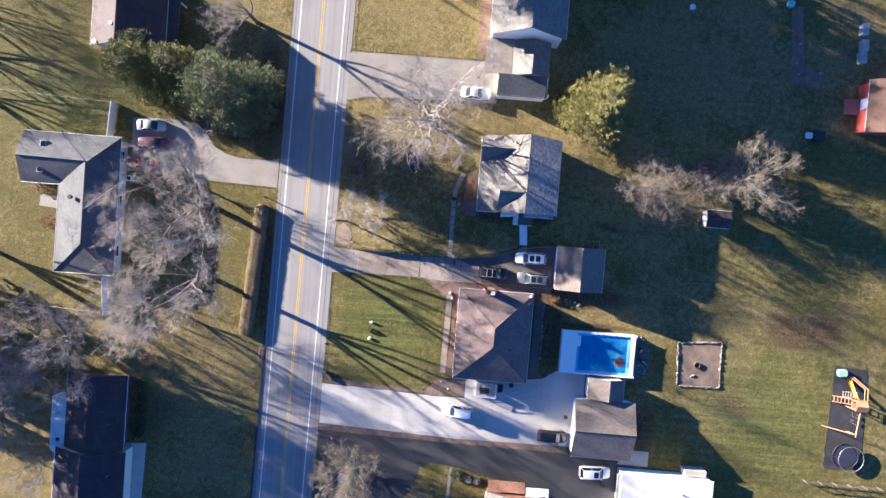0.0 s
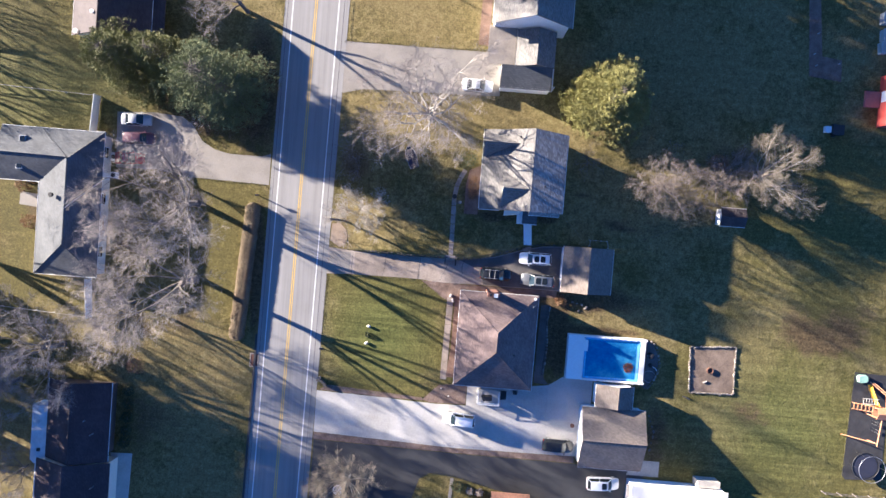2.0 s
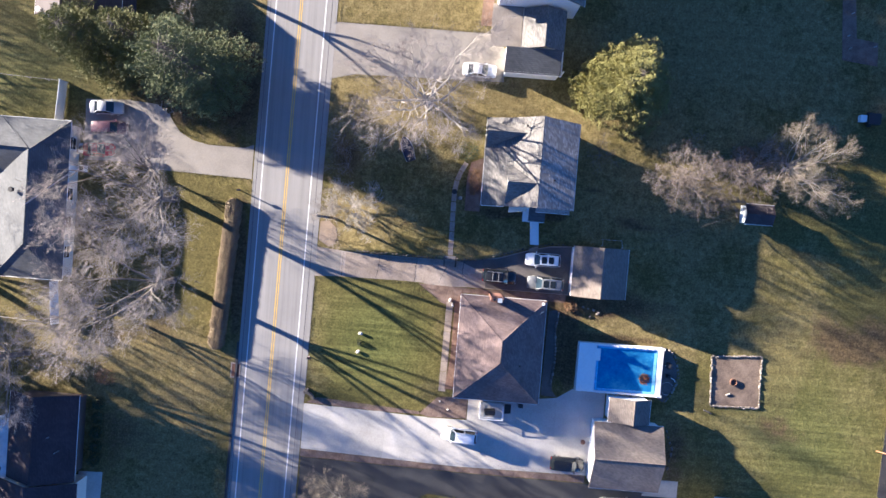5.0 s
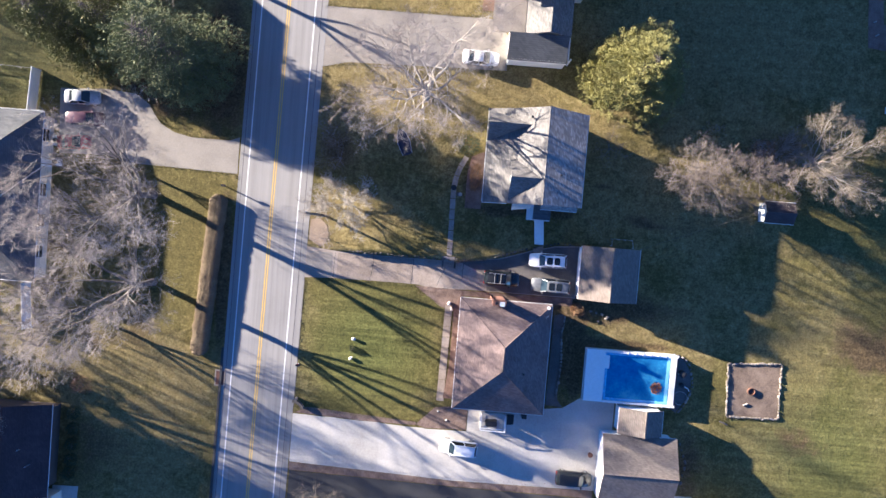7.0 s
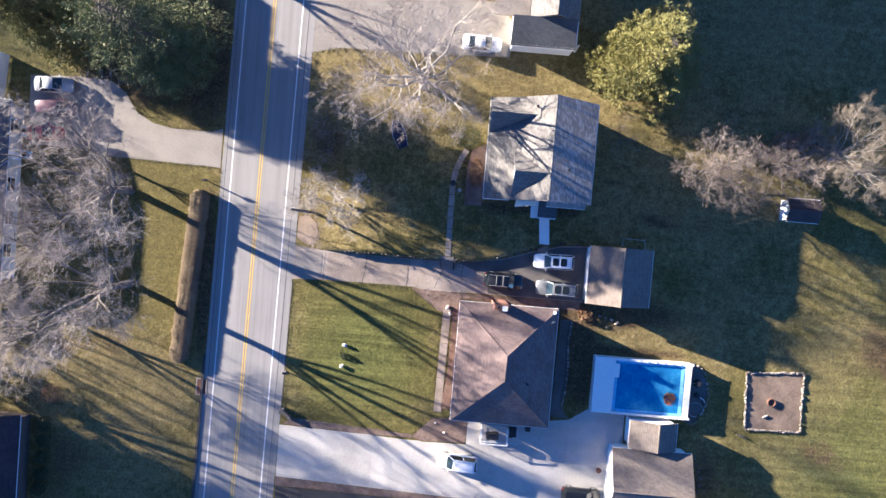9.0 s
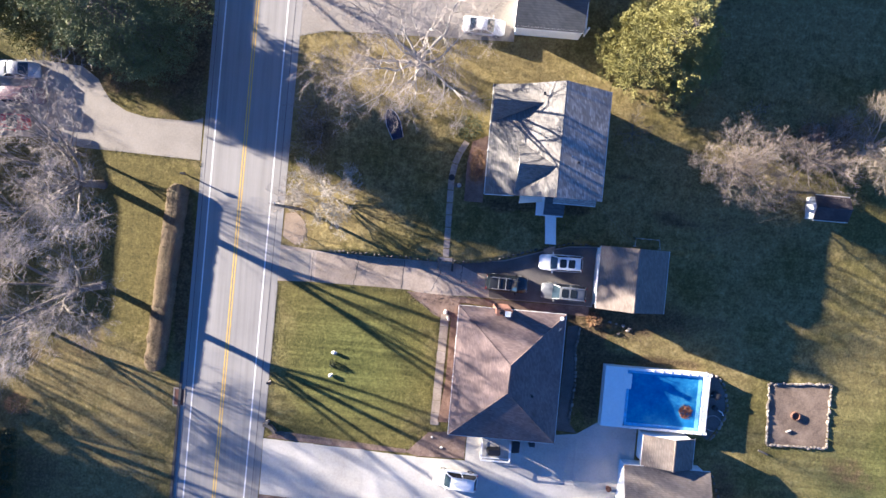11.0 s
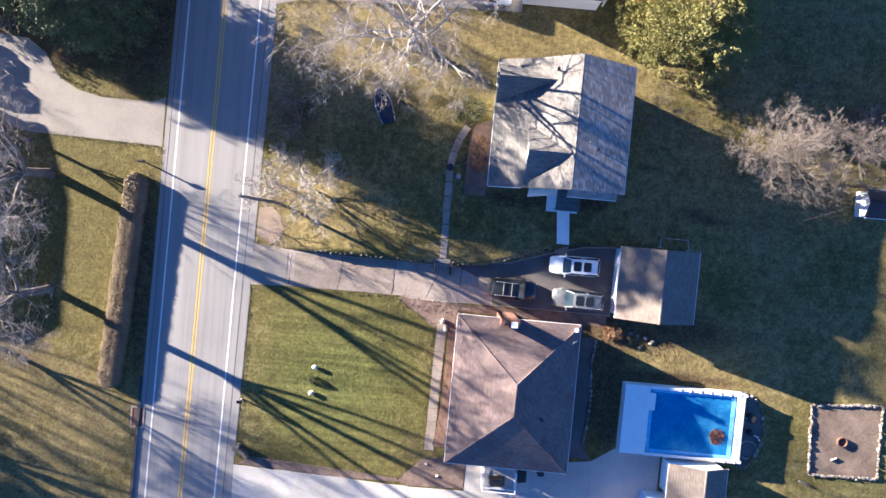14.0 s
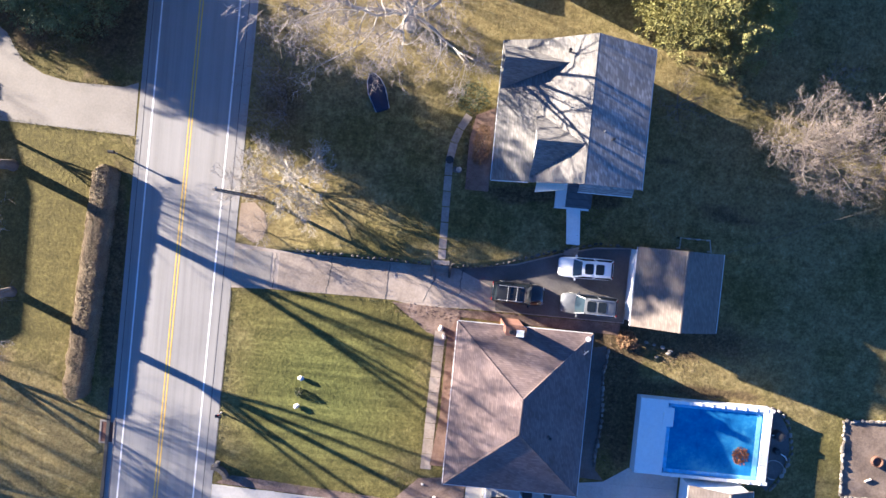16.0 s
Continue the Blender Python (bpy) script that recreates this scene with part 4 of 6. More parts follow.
def bare_tree(name, x, y, h, R, fork, seed, label, bark=None, twig=None, limbs=6, dense=1.0, r0=0.3, fat=0.48, low=25, high=65, gnarl=0.25, kids=(7, 7, 6, 4), thick=1.0, z=0.0, lean=(0, 0), category="tree"):
    """A leafless tree: trunk and limbs in one mesh, all finer twigs in another."""
    rng = random.Random(seed)
    wood, twigs = Shape(), Shape()
    top = Vector((lean[0], lean[1], fork))
    wood.tube([(0, 0, -0.1), (0, 0, fork * 0.12), top * 0.55 + Vector((rng.uniform(-.1, .1), rng.uniform(-.1, .1), 0)), top], [r0 * 1.35, r0 * 1.05, r0 * 0.92, r0 * 0.85], 9)

    def grow(p, d, length, r, level):
        n = (9, 6, 4, 3, 2)[level]
        pts, q, v = [p.copy()], p.copy(), d.copy()
        for i in range(n - 1):
            v = (v + Vector((rng.gauss(0, 1), rng.gauss(0, 1), rng.gauss(0, 0.8))) * gnarl * (0.7 + 0.15 * level) + Vector((0, 0, 0.06))).normalized()
            q = q + v * (length / (n - 1))
            pts.append(q.copy())
        rad = [r * (1 - 0.8 * i / (n - 1)) for i in range(n)]
        (wood if level < 2 else twigs).tube(pts, rad, (7, 5, 4, 3, 3)[level], cap=level < 2)
        if level >= 4 or level >= len(kids):
            return
        cnt = max(2, int(kids[level] * (dense if level > 1 else 1) + rng.random()))
        for c in range(cnt):
            lo = 0.4 if level == 0 else 0.22
            f = lo + (1 - lo) * (c + rng.random()) / cnt
            i = min(n - 2, int(f * (n - 1)))
            base = pts[i].lerp(pts[i + 1], f * (n - 1) - i)
            along = (pts[i + 1] - pts[i]).normalized()
            out = along.cross(Vector((rng.gauss(0, 1), rng.gauss(0, 1), rng.gauss(0, 1))))
            out = out.normalized() if out.length > 1e-3 else Vector((0, 0, 1))
            a = radians(rng.uniform(28, 62))
            nd = along * math.cos(a) + out * math.sin(a)
            if nd.z < -0.25:
                nd.z *= -0.3
            grow(base, nd.normalized(), length * rng.uniform(0.38, 0.62) * (1.1 - 0.4 * f) * (1.0 + 0.07 * level), max(rad[i] * fat, 0.0085 * thick), level + 1)

    for i in range(limbs):
        a = 2 * math.pi * (i + rng.uniform(-0.25, 0.25)) / limbs
        el = radians(rng.uniform(low, high)) if i else radians(78)
        d = Vector((math.cos(a) * math.cos(el), math.sin(a) * math.cos(el), math.sin(el)))
        reach = min(R / max(0.25, math.cos(el)), (h - fork) / max(0.3, math.sin(el)))
        grow(top - Vector((0, 0, rng.uniform(0, 0.25 * fork))), d, reach * rng.uniform(0.85, 1.05), r0 * rng.uniform(0.36, 0.52), 0)
    t = thing(name, x, y, z, 0, label, category)
    part("trunk", wood, bark or BARK, t, smooth=True)
    part("crown", twigs, twig or TWIG, t, "fine leafless twigs")
    return t


def needle(s, p, d, n, length, width):
    """One flat spray at p, pointing along d and facing n."""
    side = d.cross(n)
    side = side.normalized() * width / 2 if side.length > 1e-4 else Vector((width / 2, 0, 0))
    k = len(s.v)
    s.v += [tuple(p), tuple(p + d * length * 0.45 + side), tuple(p + d * length), tuple(p + d * length * 0.45 - side)]
    s.f += [[k, k + 1, k + 2, k + 3]]


def conifer(x, y, h, R, seed, needles, label, low=0.06, blunt=0.8, n_br=150, spray=0.245, droop=0.15, dome=False, tuft=0.42, rich=24):
    """An evergreen: boughs in whorls, each ending in rounded tufts of needle sprays; lumpy outline with dark gaps."""
    rng = random.Random(seed)
    wood, green = Shape(), Shape()
    wood.tube([(0, 0, -0.1), (0, 0, h * 0.5), (0, 0, h * 0.97)], [0.32, 0.2, 0.03], 8)
    lobes = [(rng.uniform(0, 6.28), rng.uniform(0.2, 1.0), rng.uniform(0.72, 1.22)) for _ in range(14)]
    for i in range(n_br):
        f = low + (0.97 - low) * ((i + rng.random()) / n_br) ** 1.1
        a = i * 2.39996 + rng.uniform(-0.3, 0.3)
        bulge = 1.0
        for la, lf, lk in lobes:
            d = abs((a - la + math.pi) % (2 * math.pi) - math.pi)
            if d < 0.45 and abs(f - lf) < 0.25:
                bulge *= lk
        taper = math.sqrt(max(0.02, 1 - (max(0.0, f - 0.45) / 0.55) ** 2)) if dome else max(0.07, (1 - f)) ** blunt
        L = R * taper * rng.uniform(0.72, 1.1) * bulge
        p, d = Vector((0, 0, h * f)), Vector((math.cos(a), math.sin(a), rng.uniform(0.0, 0.35))).normalized()
        pts = [p + d * L * k / 4 - Vector((0, 0, droop * L * (k / 4) ** 2)) for k in range(5)]
        wood.tube([tuple(q) for q in pts[:4]], [0.05, 0.04, 0.03, 0.015], 4, cap=False)
        across = Vector((-d.y, d.x, 0)).normalized()
        for k in range(max(2, int(L * 1.15 / tuft))):
            g = 1.0 - 0.72 * rng.random() ** 1.5
            j = min(3, int(g * 4))
            c = pts[j].lerp(pts[j + 1], g * 4 - j) + across * rng.gauss(0, 0.16 * L * g) + Vector((0, 0, rng.gauss(0.1, 0.2)))
            r = tuft * rng.uniform(0.65, 1.25)
            for _ in range(rich):
                u = Vector((rng.gauss(0, 1), rng.gauss(0, 1), rng.gauss(0.35, 0.9))) + d * 0.5
                u.normalize()
                away = (u * 0.55 + d * 0.7 + Vector((rng.gauss(0, 0.5), rng.gauss(0, 0.5), rng.gauss(0.2, 0.4)))).normalized()
                face = (u + Vector((rng.gauss(0, 0.18), rng.gauss(0, 0.18), rng.gauss(0, 0.18)))).normalized()
                needle(green, c + Vector((u.x * r, u.y * r, u.z * r * 0.75)) * rng.uniform(0.55, 1.0), away, face, spray * rng.uniform(0.7, 1.3), spray * rng.uniform(0.26, 0.42))
    t = thing("evergreen_tree", x, y, 0, 0, label, "tree")
    part("trunk", wood, BARK, t)
    part("crown", green, needles, t, "dense needle sprays")
    return t


def shrub(name, x, y, rx, ry, h, seed, material, label, n=700, size=0.22, z=0.0, category="shrub"):
    """A bush: a lumpy cloud of leaves over a few stems."""
    rng = random.Random(seed)
    s, w = Shape(), Shape()
    for _ in range(n):
        a, c, f = rng.uniform(0, 6.283), rng.uniform(-0.2, 1), rng.uniform(0.72, 1.05)
        sn = math.sqrt(max(0, 1 - c * c))
        lump = 0.82 + 0.3 * noise.noise(Vector((math.cos(a) * 1.7 + seed, math.sin(a) * 1.7, c * 1.7)))
        p = Vector((rx * sn * math.cos(a) * f * lump, ry * sn * math.sin(a) * f * lump, max(0.03, h * (0.25 + 0.75 * c) * f * lump)))
        d = (Vector((p.x / rx, p.y / ry, 0.4)) + Vector((rng.gauss(0, .6), rng.gauss(0, .6), rng.gauss(0, .6)))).normalized()
        leaf(s, rng, p, d, size * rng.uniform(0.6, 1.3), size * rng.uniform(0.3, 0.6))
    for i in range(5):
        a = rng.uniform(0, 6.28)
        w.tube([(0, 0, -0.05), (rx * 0.3 * math.cos(a), ry * 0.3 * math.sin(a), h * 0.4), (rx * 0.6 * math.cos(a), ry * 0.6 * math.sin(a), h * 0.75)], [0.03, 0.025, 0.012], 4)
    t = thing(name, x, y, z, 0, label, category)
    part("stems", w, BARK, t)
    part("foliage", s, material, t)
    return t


GREY_TREE = "tall leafless grey tree with a dense crown of twigs"
grey_a = bare_tree("bare_tree", -37.7, 2.85, 15.5, 9.6, 4.8, 3, GREY_TREE, lean=(0.2, -0.3), limbs=7, dense=1.15, gnarl=0.17, r0=0.44, fat=0.54, low=36, high=66, kids=(8, 7, 6, 3), thick=1.45)
grey_b = bare_tree("bare_tree", -37.0, -8.6, 15.5, 10.2, 4.4, 4, GREY_TREE, limbs=7, dense=1.1, gnarl=0.17, r0=0.40, fat=0.54, low=36, high=66, kids=(8, 7, 6, 3), thick=1.45)
# Stands out of view, added to shade the north-east yard; copied below.
far_tree = bare_tree("bare_tree", 9.0, 60.0, 15.5, 9.4, 4.6, 5, "unseen tall leafless tree added for shade behind the large white house", limbs=10, dense=1.2, r0=0.42, low=30, high=66, kids=(7, 6, 5), thick=2.0)
tagged(copy_thing(grey_b, pose(-46.5, -13.0, 0, 0, 0, 75)), "leafless grey tree near a white fence").scale = (0.6, 0.6, 0.5)
tagged(copy_thing(far_tree, pose(-40.0, 6.0, 0, 0, 0, 200)), "small leafless grey tree beside a concrete driveway").scale = (0.4, 0.4, 0.36)
tagged(copy_thing(grey_a, pose(-57.0, -20.5, 0, 0, 0, 140)), "broad leafless tree leaning over a dark roof").scale = (0.9, 0.9, 0.8)
tagged(copy_thing(grey_b, pose(-63.5, -26.5, 0, 0, 0, 40)), "broad leafless tree beside a parked trailer").scale = (0.85, 0.85, 0.75)
bare_tree("bare_tree", -61.5, -40.0, 5.0, 4.5, 1.0, 9, "low leafless ornamental tree on dry grass", limbs=7, dense=0.75, r0=0.16)
bare_tree("bare_tree", -32.0, 32.5, 9.5, 6.5, 3.6, 10, "leafless tree beside the road", limbs=6, dense=0.8, r0=0.30)
sycamore = bare_tree("bare_tree", -3.0, 18.5, 14.0, 7.6, 4.0, 27, "pale-barked sycamore with wide bare limbs", BARK_PALE, TWIG, limbs=10, dense=1.0, r0=0.44, fat=0.55, low=6, high=58, gnarl=0.3, thick=1.1, kids=(8, 8, 6, 4))
sycamore.matrix_world = pose(-3.0, 18.5, 0, 0, 0, 210)
bare_tree("bare_tree", -12.1, 3.8, 4.4, 3.7, 0.9, 12, "small spreading leafless ornamental tree", BARK_PALE, BARK_PALE, limbs=14, dense=0.85, r0=0.1, low=8, high=65, z=0.1, thick=2.0, kids=(7, 6, 4, 3), gnarl=0.18)
for bx_, by_, bs_ in ((-14.2, 13.6, 22), (-13.4, 9.6, 23), (-12.2, 16.6, 24)):
    bare_tree("bare_shrub", bx_, by_, 3.4, 2.8, 0.4, bs_, "leafless brown thicket in the shade beside the road", BARK, TWIG_BROWN, limbs=8, dense=0.8, r0=0.06, kids=(6, 5, 4), category="shrub")
bare_tree("bare_shrub", -15.3, 3.9, 2.6, 2.3, 0.4, 21, "leafless brown thicket beside the road", BARK, TWIG_BROWN, limbs=9, dense=0.8, r0=0.06, kids=(6, 5, 4), category="shrub")
bare_tree("bare_tree", 32.4, 10.9, 6.0, 5.5, 1.4, 13, "rounded leafless orchard tree with brown twigs", BARK, TWIG_BROWN, limbs=14, dense=0.8, r0=0.24, low=5, high=75, kids=(8, 7, 5, 3), gnarl=0.22, thick=1.15)
bare_tree("bare_tree", 40.5, 12.2, 6.0, 5.0, 1.4, 14, "rounded leafless orchard tree with dark twigs", BARK, TWIG_BROWN, limbs=14, dense=0.8, r0=0.24, low=5, high=75, kids=(8, 7, 5, 3), gnarl=0.22, thick=1.15)
bare_tree("bare_tree", 46.8, 13.6, 6.5, 5.6, 1.5, 15, "wide leafless orchard tree with tan twigs", BARK_PALE, TWIG_TAN, limbs=14, dense=0.8, r0=0.24, low=5, high=70, kids=(8, 7, 5, 3), gnarl=0.22, thick=1.15)
bare_tree("bare_tree", -11.2, -37.6, 6.5, 5.4, 1.2, 16, "round-crowned leafless tree between road and driveway", BARK_PALE, TWIG_TAN, limbs=17, dense=1.0, r0=0.18, low=5, high=80, gnarl=0.11, kids=(8, 7, 5, 3), thick=1.35)
bare_tree("bare_tree", -2.0, -44.0, 6.0, 5.0, 1.2, 17, "leafless tree beside asphalt driveway", BARK_PALE, TWIG_TAN, limbs=9, dense=0.7, r0=0.18)
bare_tree("bare_shrub", -14.2, -1.0, 2.2, 1.8, 0.3, 18, "leafless shrub at the driveway's mouth", limbs=9, dense=0.7, r0=0.05, kids=(5, 4, 3), category="shrub")
bare_tree("bare_shrub", 21.3, 13.6, 2.6, 2.3, 0.4, 19, "leafless tan shrub under an evergreen", BARK, TWIG_TAN, limbs=9, dense=0.8, r0=0.08, kids=(6, 5, 4), category="shrub")
conifer(-46.3, 22.0, 13.5, 5.7, 31, NEEDLE_DARK, "broad dark green evergreen tree", blunt=0.42, low=0.03, n_br=320, spray=0.24, tuft=0.4, droop=0.25)
conifer(-40.2, 22.5, 13.5, 4.6, 32, NEEDLE_DARK, "dark green evergreen tree between two others", blunt=0.42, low=0.03, n_br=240, spray=0.24, tuft=0.4, droop=0.25)
conifer(-32.4, 19.3, 17.0, 6.0, 33, NEEDLE_BLUE, "tall blue-green pine beside the driveway", blunt=0.36, low=0.03, n_br=300, spray=0.25, tuft=0.46)
conifer(22.9, 22.0, 11.5, 6.8, 34, NEEDLE_GOLD, "sunlit yellow-green evergreen tree", blunt=0.62, n_br=300, spray=0.225, tuft=0.4, rich=38)
# Trees out of view to the north, added to throw shade into the yards.
tagged(copy_thing(far_tree, pose(-2.0, 53.0, 0, 0, 0, 30)), "unseen tall leafless tree added for shade north of the large white house")
tagged(copy_thing(far_tree, pose(26.0, 54.0, 0, 0, 0, 10)), "unseen tall leafless tree added for shade in the north yard")
conifer(-7.0, 52.5, 15.0, 5.2, 37, NEEDLE_DARK, "unseen tall dark evergreen added for shade north of a driveway", n_br=90, spray=0.6, dome=True, tuft=0.9, rich=24)
# Crown kept high, so its shade clears the white house's roof.
conifer(-20.0, 50.5, 22.0, 5.2, 40, NEEDLE_DARK, "unseen very tall pine with a high crown, added for shade north of a driveway", low=0.64, n_br=90, spray=0.6, dome=True, tuft=0.9, rich=24)
conifer(1.0, 57.0, 15.0, 5.0, 38, NEEDLE_DARK, "unseen tall dark evergreen added for shade in the north yard", n_br=90, spray=0.6, dome=True, tuft=0.9, rich=24)
tagged(copy_thing(far_tree, pose(-14.5, 54.0, 0, 0, 0, 70)), "unseen very tall leafless tree added for shade north of a driveway").scale = (1.0, 1.0, 1.3)
# Pines out of view to the west, added to shade the dark roof.
west_pine = conifer(-80.0, -23.0, 17.0, 6.8, 39, NEEDLE_DARK, "unseen dark evergreen added for shade west of the dark-roofed house", blunt=0.35, n_br=90, spray=0.6, tuft=0.9, rich=24)
copy_thing(west_pine, pose(-80.0, -15.5, 0, 0, 0, 50))
copy_thing(west_pine, pose(-80.0, -29.0, 0, 0, 0, 100))
# Two more evergreens out of view, added for their shade.
conifer(18.0, 46.5, 13.0, 5.0, 35, NEEDLE_DARK, "unseen dark evergreen tree added for shade beside the large white house", blunt=0.5, n_br=70, spray=0.6, tuft=0.9, rich=20)
conifer(24.5, 52.0, 14.0, 5.0, 36, NEEDLE_DARK, "unseen dark evergreen tree added for shade in the north yard", blunt=0.5, n_br=70, spray=0.6, tuft=0.9, rich=20)
# The next eight trees stand out of view, added to streak lawns with shade.
for gx, gy, ga in ((-91.0, 36.0, 80), (-86.0, 28.0, 140), (-88.0, 45.0, 300), (-84.0, 21.0, 30)):
    tagged(copy_thing(far_tree, pose(gx, gy, 0, 0, 0, ga)), "unseen leafless tree added for shade along the western lawns").scale = (0.75, 0.75, 0.5)
tagged(copy_thing(far_tree, pose(-46.0, 58.0, 0, 0, 0, 210)), "unseen very tall leafless tree added for shade north of the mauve-roofed house").scale = (1.0, 1.0, 1.4)
tagged(copy_thing(far_tree, pose(-82.0, -3.5, 0, 0, 0, 20)), "unseen tall leafless tree added for shade west of the long grey house").scale = (0.95, 0.95, 0.85)
tagged(copy_thing(far_tree, pose(-80.0, -18.0, 0, 0, 0, 170)), "unseen tall leafless tree added for shade west of the dark-roofed house")
tagged(copy_thing(far_tree, pose(-74.0, -33.0, 0, 0, 0, 310)), "unseen tall leafless tree added for shade beyond the parked trailer")
shrub("shrub", 41.0, 15.2, 1.8, 1.2, 2.4, 41, SHRUB_RUST, "golden-brown leafy shrub among bare trees", 900)
shrub("shrub", 3.2, 12.6, 1.6, 1.6, 2.2, 42, SHRUB_GREEN, "dull green shrub at the house corner", 900)
shrub("shrub", 19.0, -7.6, 1.0, 0.9, 0.9, 43, SHRUB_RUST, "rust-orange dry shrub by the house corner", 600)
for i, (sx, sy) in enumerate(((-64.4, 3.6), (-63.2, -1.9))):
    shrub("shrub", sx, sy, 1.5, 1.2, 1.3, 70 + i, SHRUB_RUST, "dry dark brown shrub beside the terrace slab", 600)
for i, (sx, sy) in enumerate(((-46.4, -26.8), (-46.3, -28.9), (-46.4, -31.0), (-46.3, -33.1), (-46.6, -35.0))):
    shrub("shrub", sx, sy, 0.95, 0.9, 1.1, 50 + i, SHRUB_GREEN, "clipped green shrub along the house wall", 500)
shrub("shrub", 4.3, 8.4, 0.9, 2.2, 1.0, 56, SHRUB_RUST, "dry russet shrubs along the house wall", 700, z=0.3)
shrub("shrub", -45.5, -23.0, 1.6, 1.4, 1.6, 57, SHRUB_RUST, "dry brown shrub at the house corner", 500)
shrub("shrub", 5.6, -37.6, 1.1, 1.0, 1.0, 58, SHRUB_GREEN, "round clipped shrub on the grass", 600)
for i, (sx, sy) in enumerate(((7.6, -38.2), (9.0, -38.3))):
    shrub("shrub", sx, sy, 0.65, 0.6, 0.8, 60 + i, TWIG, "small grey shrub beside a brick house", 350)
shrub("shrub", -10.1, -15.2, 0.35, 0.45, 0.6, 63, SHRUB_GREEN, "small dark evergreen bush between pale boulders", 260, 0.16)


def hedge_line(y):
    return -28.95 + 0.062 * (y - 3.6) + 0.12 * noise.noise(Vector((0, y * 0.9, 3)))


def hedge():
    rng = random.Random(77)
    s = Shape()
    y0, y1, hw, h = -17.7, 3.6, 1.15, 1.02
    for _ in range(48000):
        y = rng.uniform(y0, y1)
        end = min(1, (min(y - y0, y1 - y) + 0.05) / 0.7) ** 0.5
        lump = 1 + 0.06 * noise.noise(Vector((1, y * 0.9, 0))) + 0.03 * noise.noise(Vector((4, y * 2.6, 0)))
        a = rng.uniform(-0.05, 1.05) * math.pi
        ca, sa = math.cos(a), max(0.0, math.sin(a))
        out = rng.uniform(0.92, 1.015)
        p = Vector((hedge_line(y) + hw * end * lump * math.copysign(abs(ca) ** 0.7, ca) * out, y, h * (0.85 + 0.15 * end) * lump ** 0.5 * sa ** 0.6 * out))
        face = (Vector((ca, 0, sa)) + Vector((rng.gauss(0, .35), rng.gauss(0, .35), rng.gauss(0, .35)))).normalized()
        d = face.cross(Vector((rng.gauss(0, 1), rng.gauss(0, 1), rng.gauss(0, 1))))
        needle(s, p, d.normalized(), face, rng.uniform(0.07, 0.14), rng.uniform(0.04, 0.075))
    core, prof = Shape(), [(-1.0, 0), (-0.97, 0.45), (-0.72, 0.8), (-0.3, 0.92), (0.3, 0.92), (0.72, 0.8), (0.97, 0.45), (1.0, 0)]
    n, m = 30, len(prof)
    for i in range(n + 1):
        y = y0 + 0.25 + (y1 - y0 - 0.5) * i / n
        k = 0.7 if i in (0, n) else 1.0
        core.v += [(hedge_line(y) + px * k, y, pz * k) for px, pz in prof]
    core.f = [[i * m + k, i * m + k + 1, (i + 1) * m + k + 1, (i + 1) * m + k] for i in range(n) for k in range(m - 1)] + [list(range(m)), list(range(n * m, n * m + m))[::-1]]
    t = thing("hedge", -30, -7, 0, 0, "long clipped hedge with golden-brown winter leaves by the road", "hedge")
    t.matrix_world = Matrix()
    part("foliage", s, HEDGE_LEAF, t, "golden-brown leaves")
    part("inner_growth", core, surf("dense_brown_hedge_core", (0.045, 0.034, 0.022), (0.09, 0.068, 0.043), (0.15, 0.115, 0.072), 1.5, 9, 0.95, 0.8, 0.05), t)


hedge()


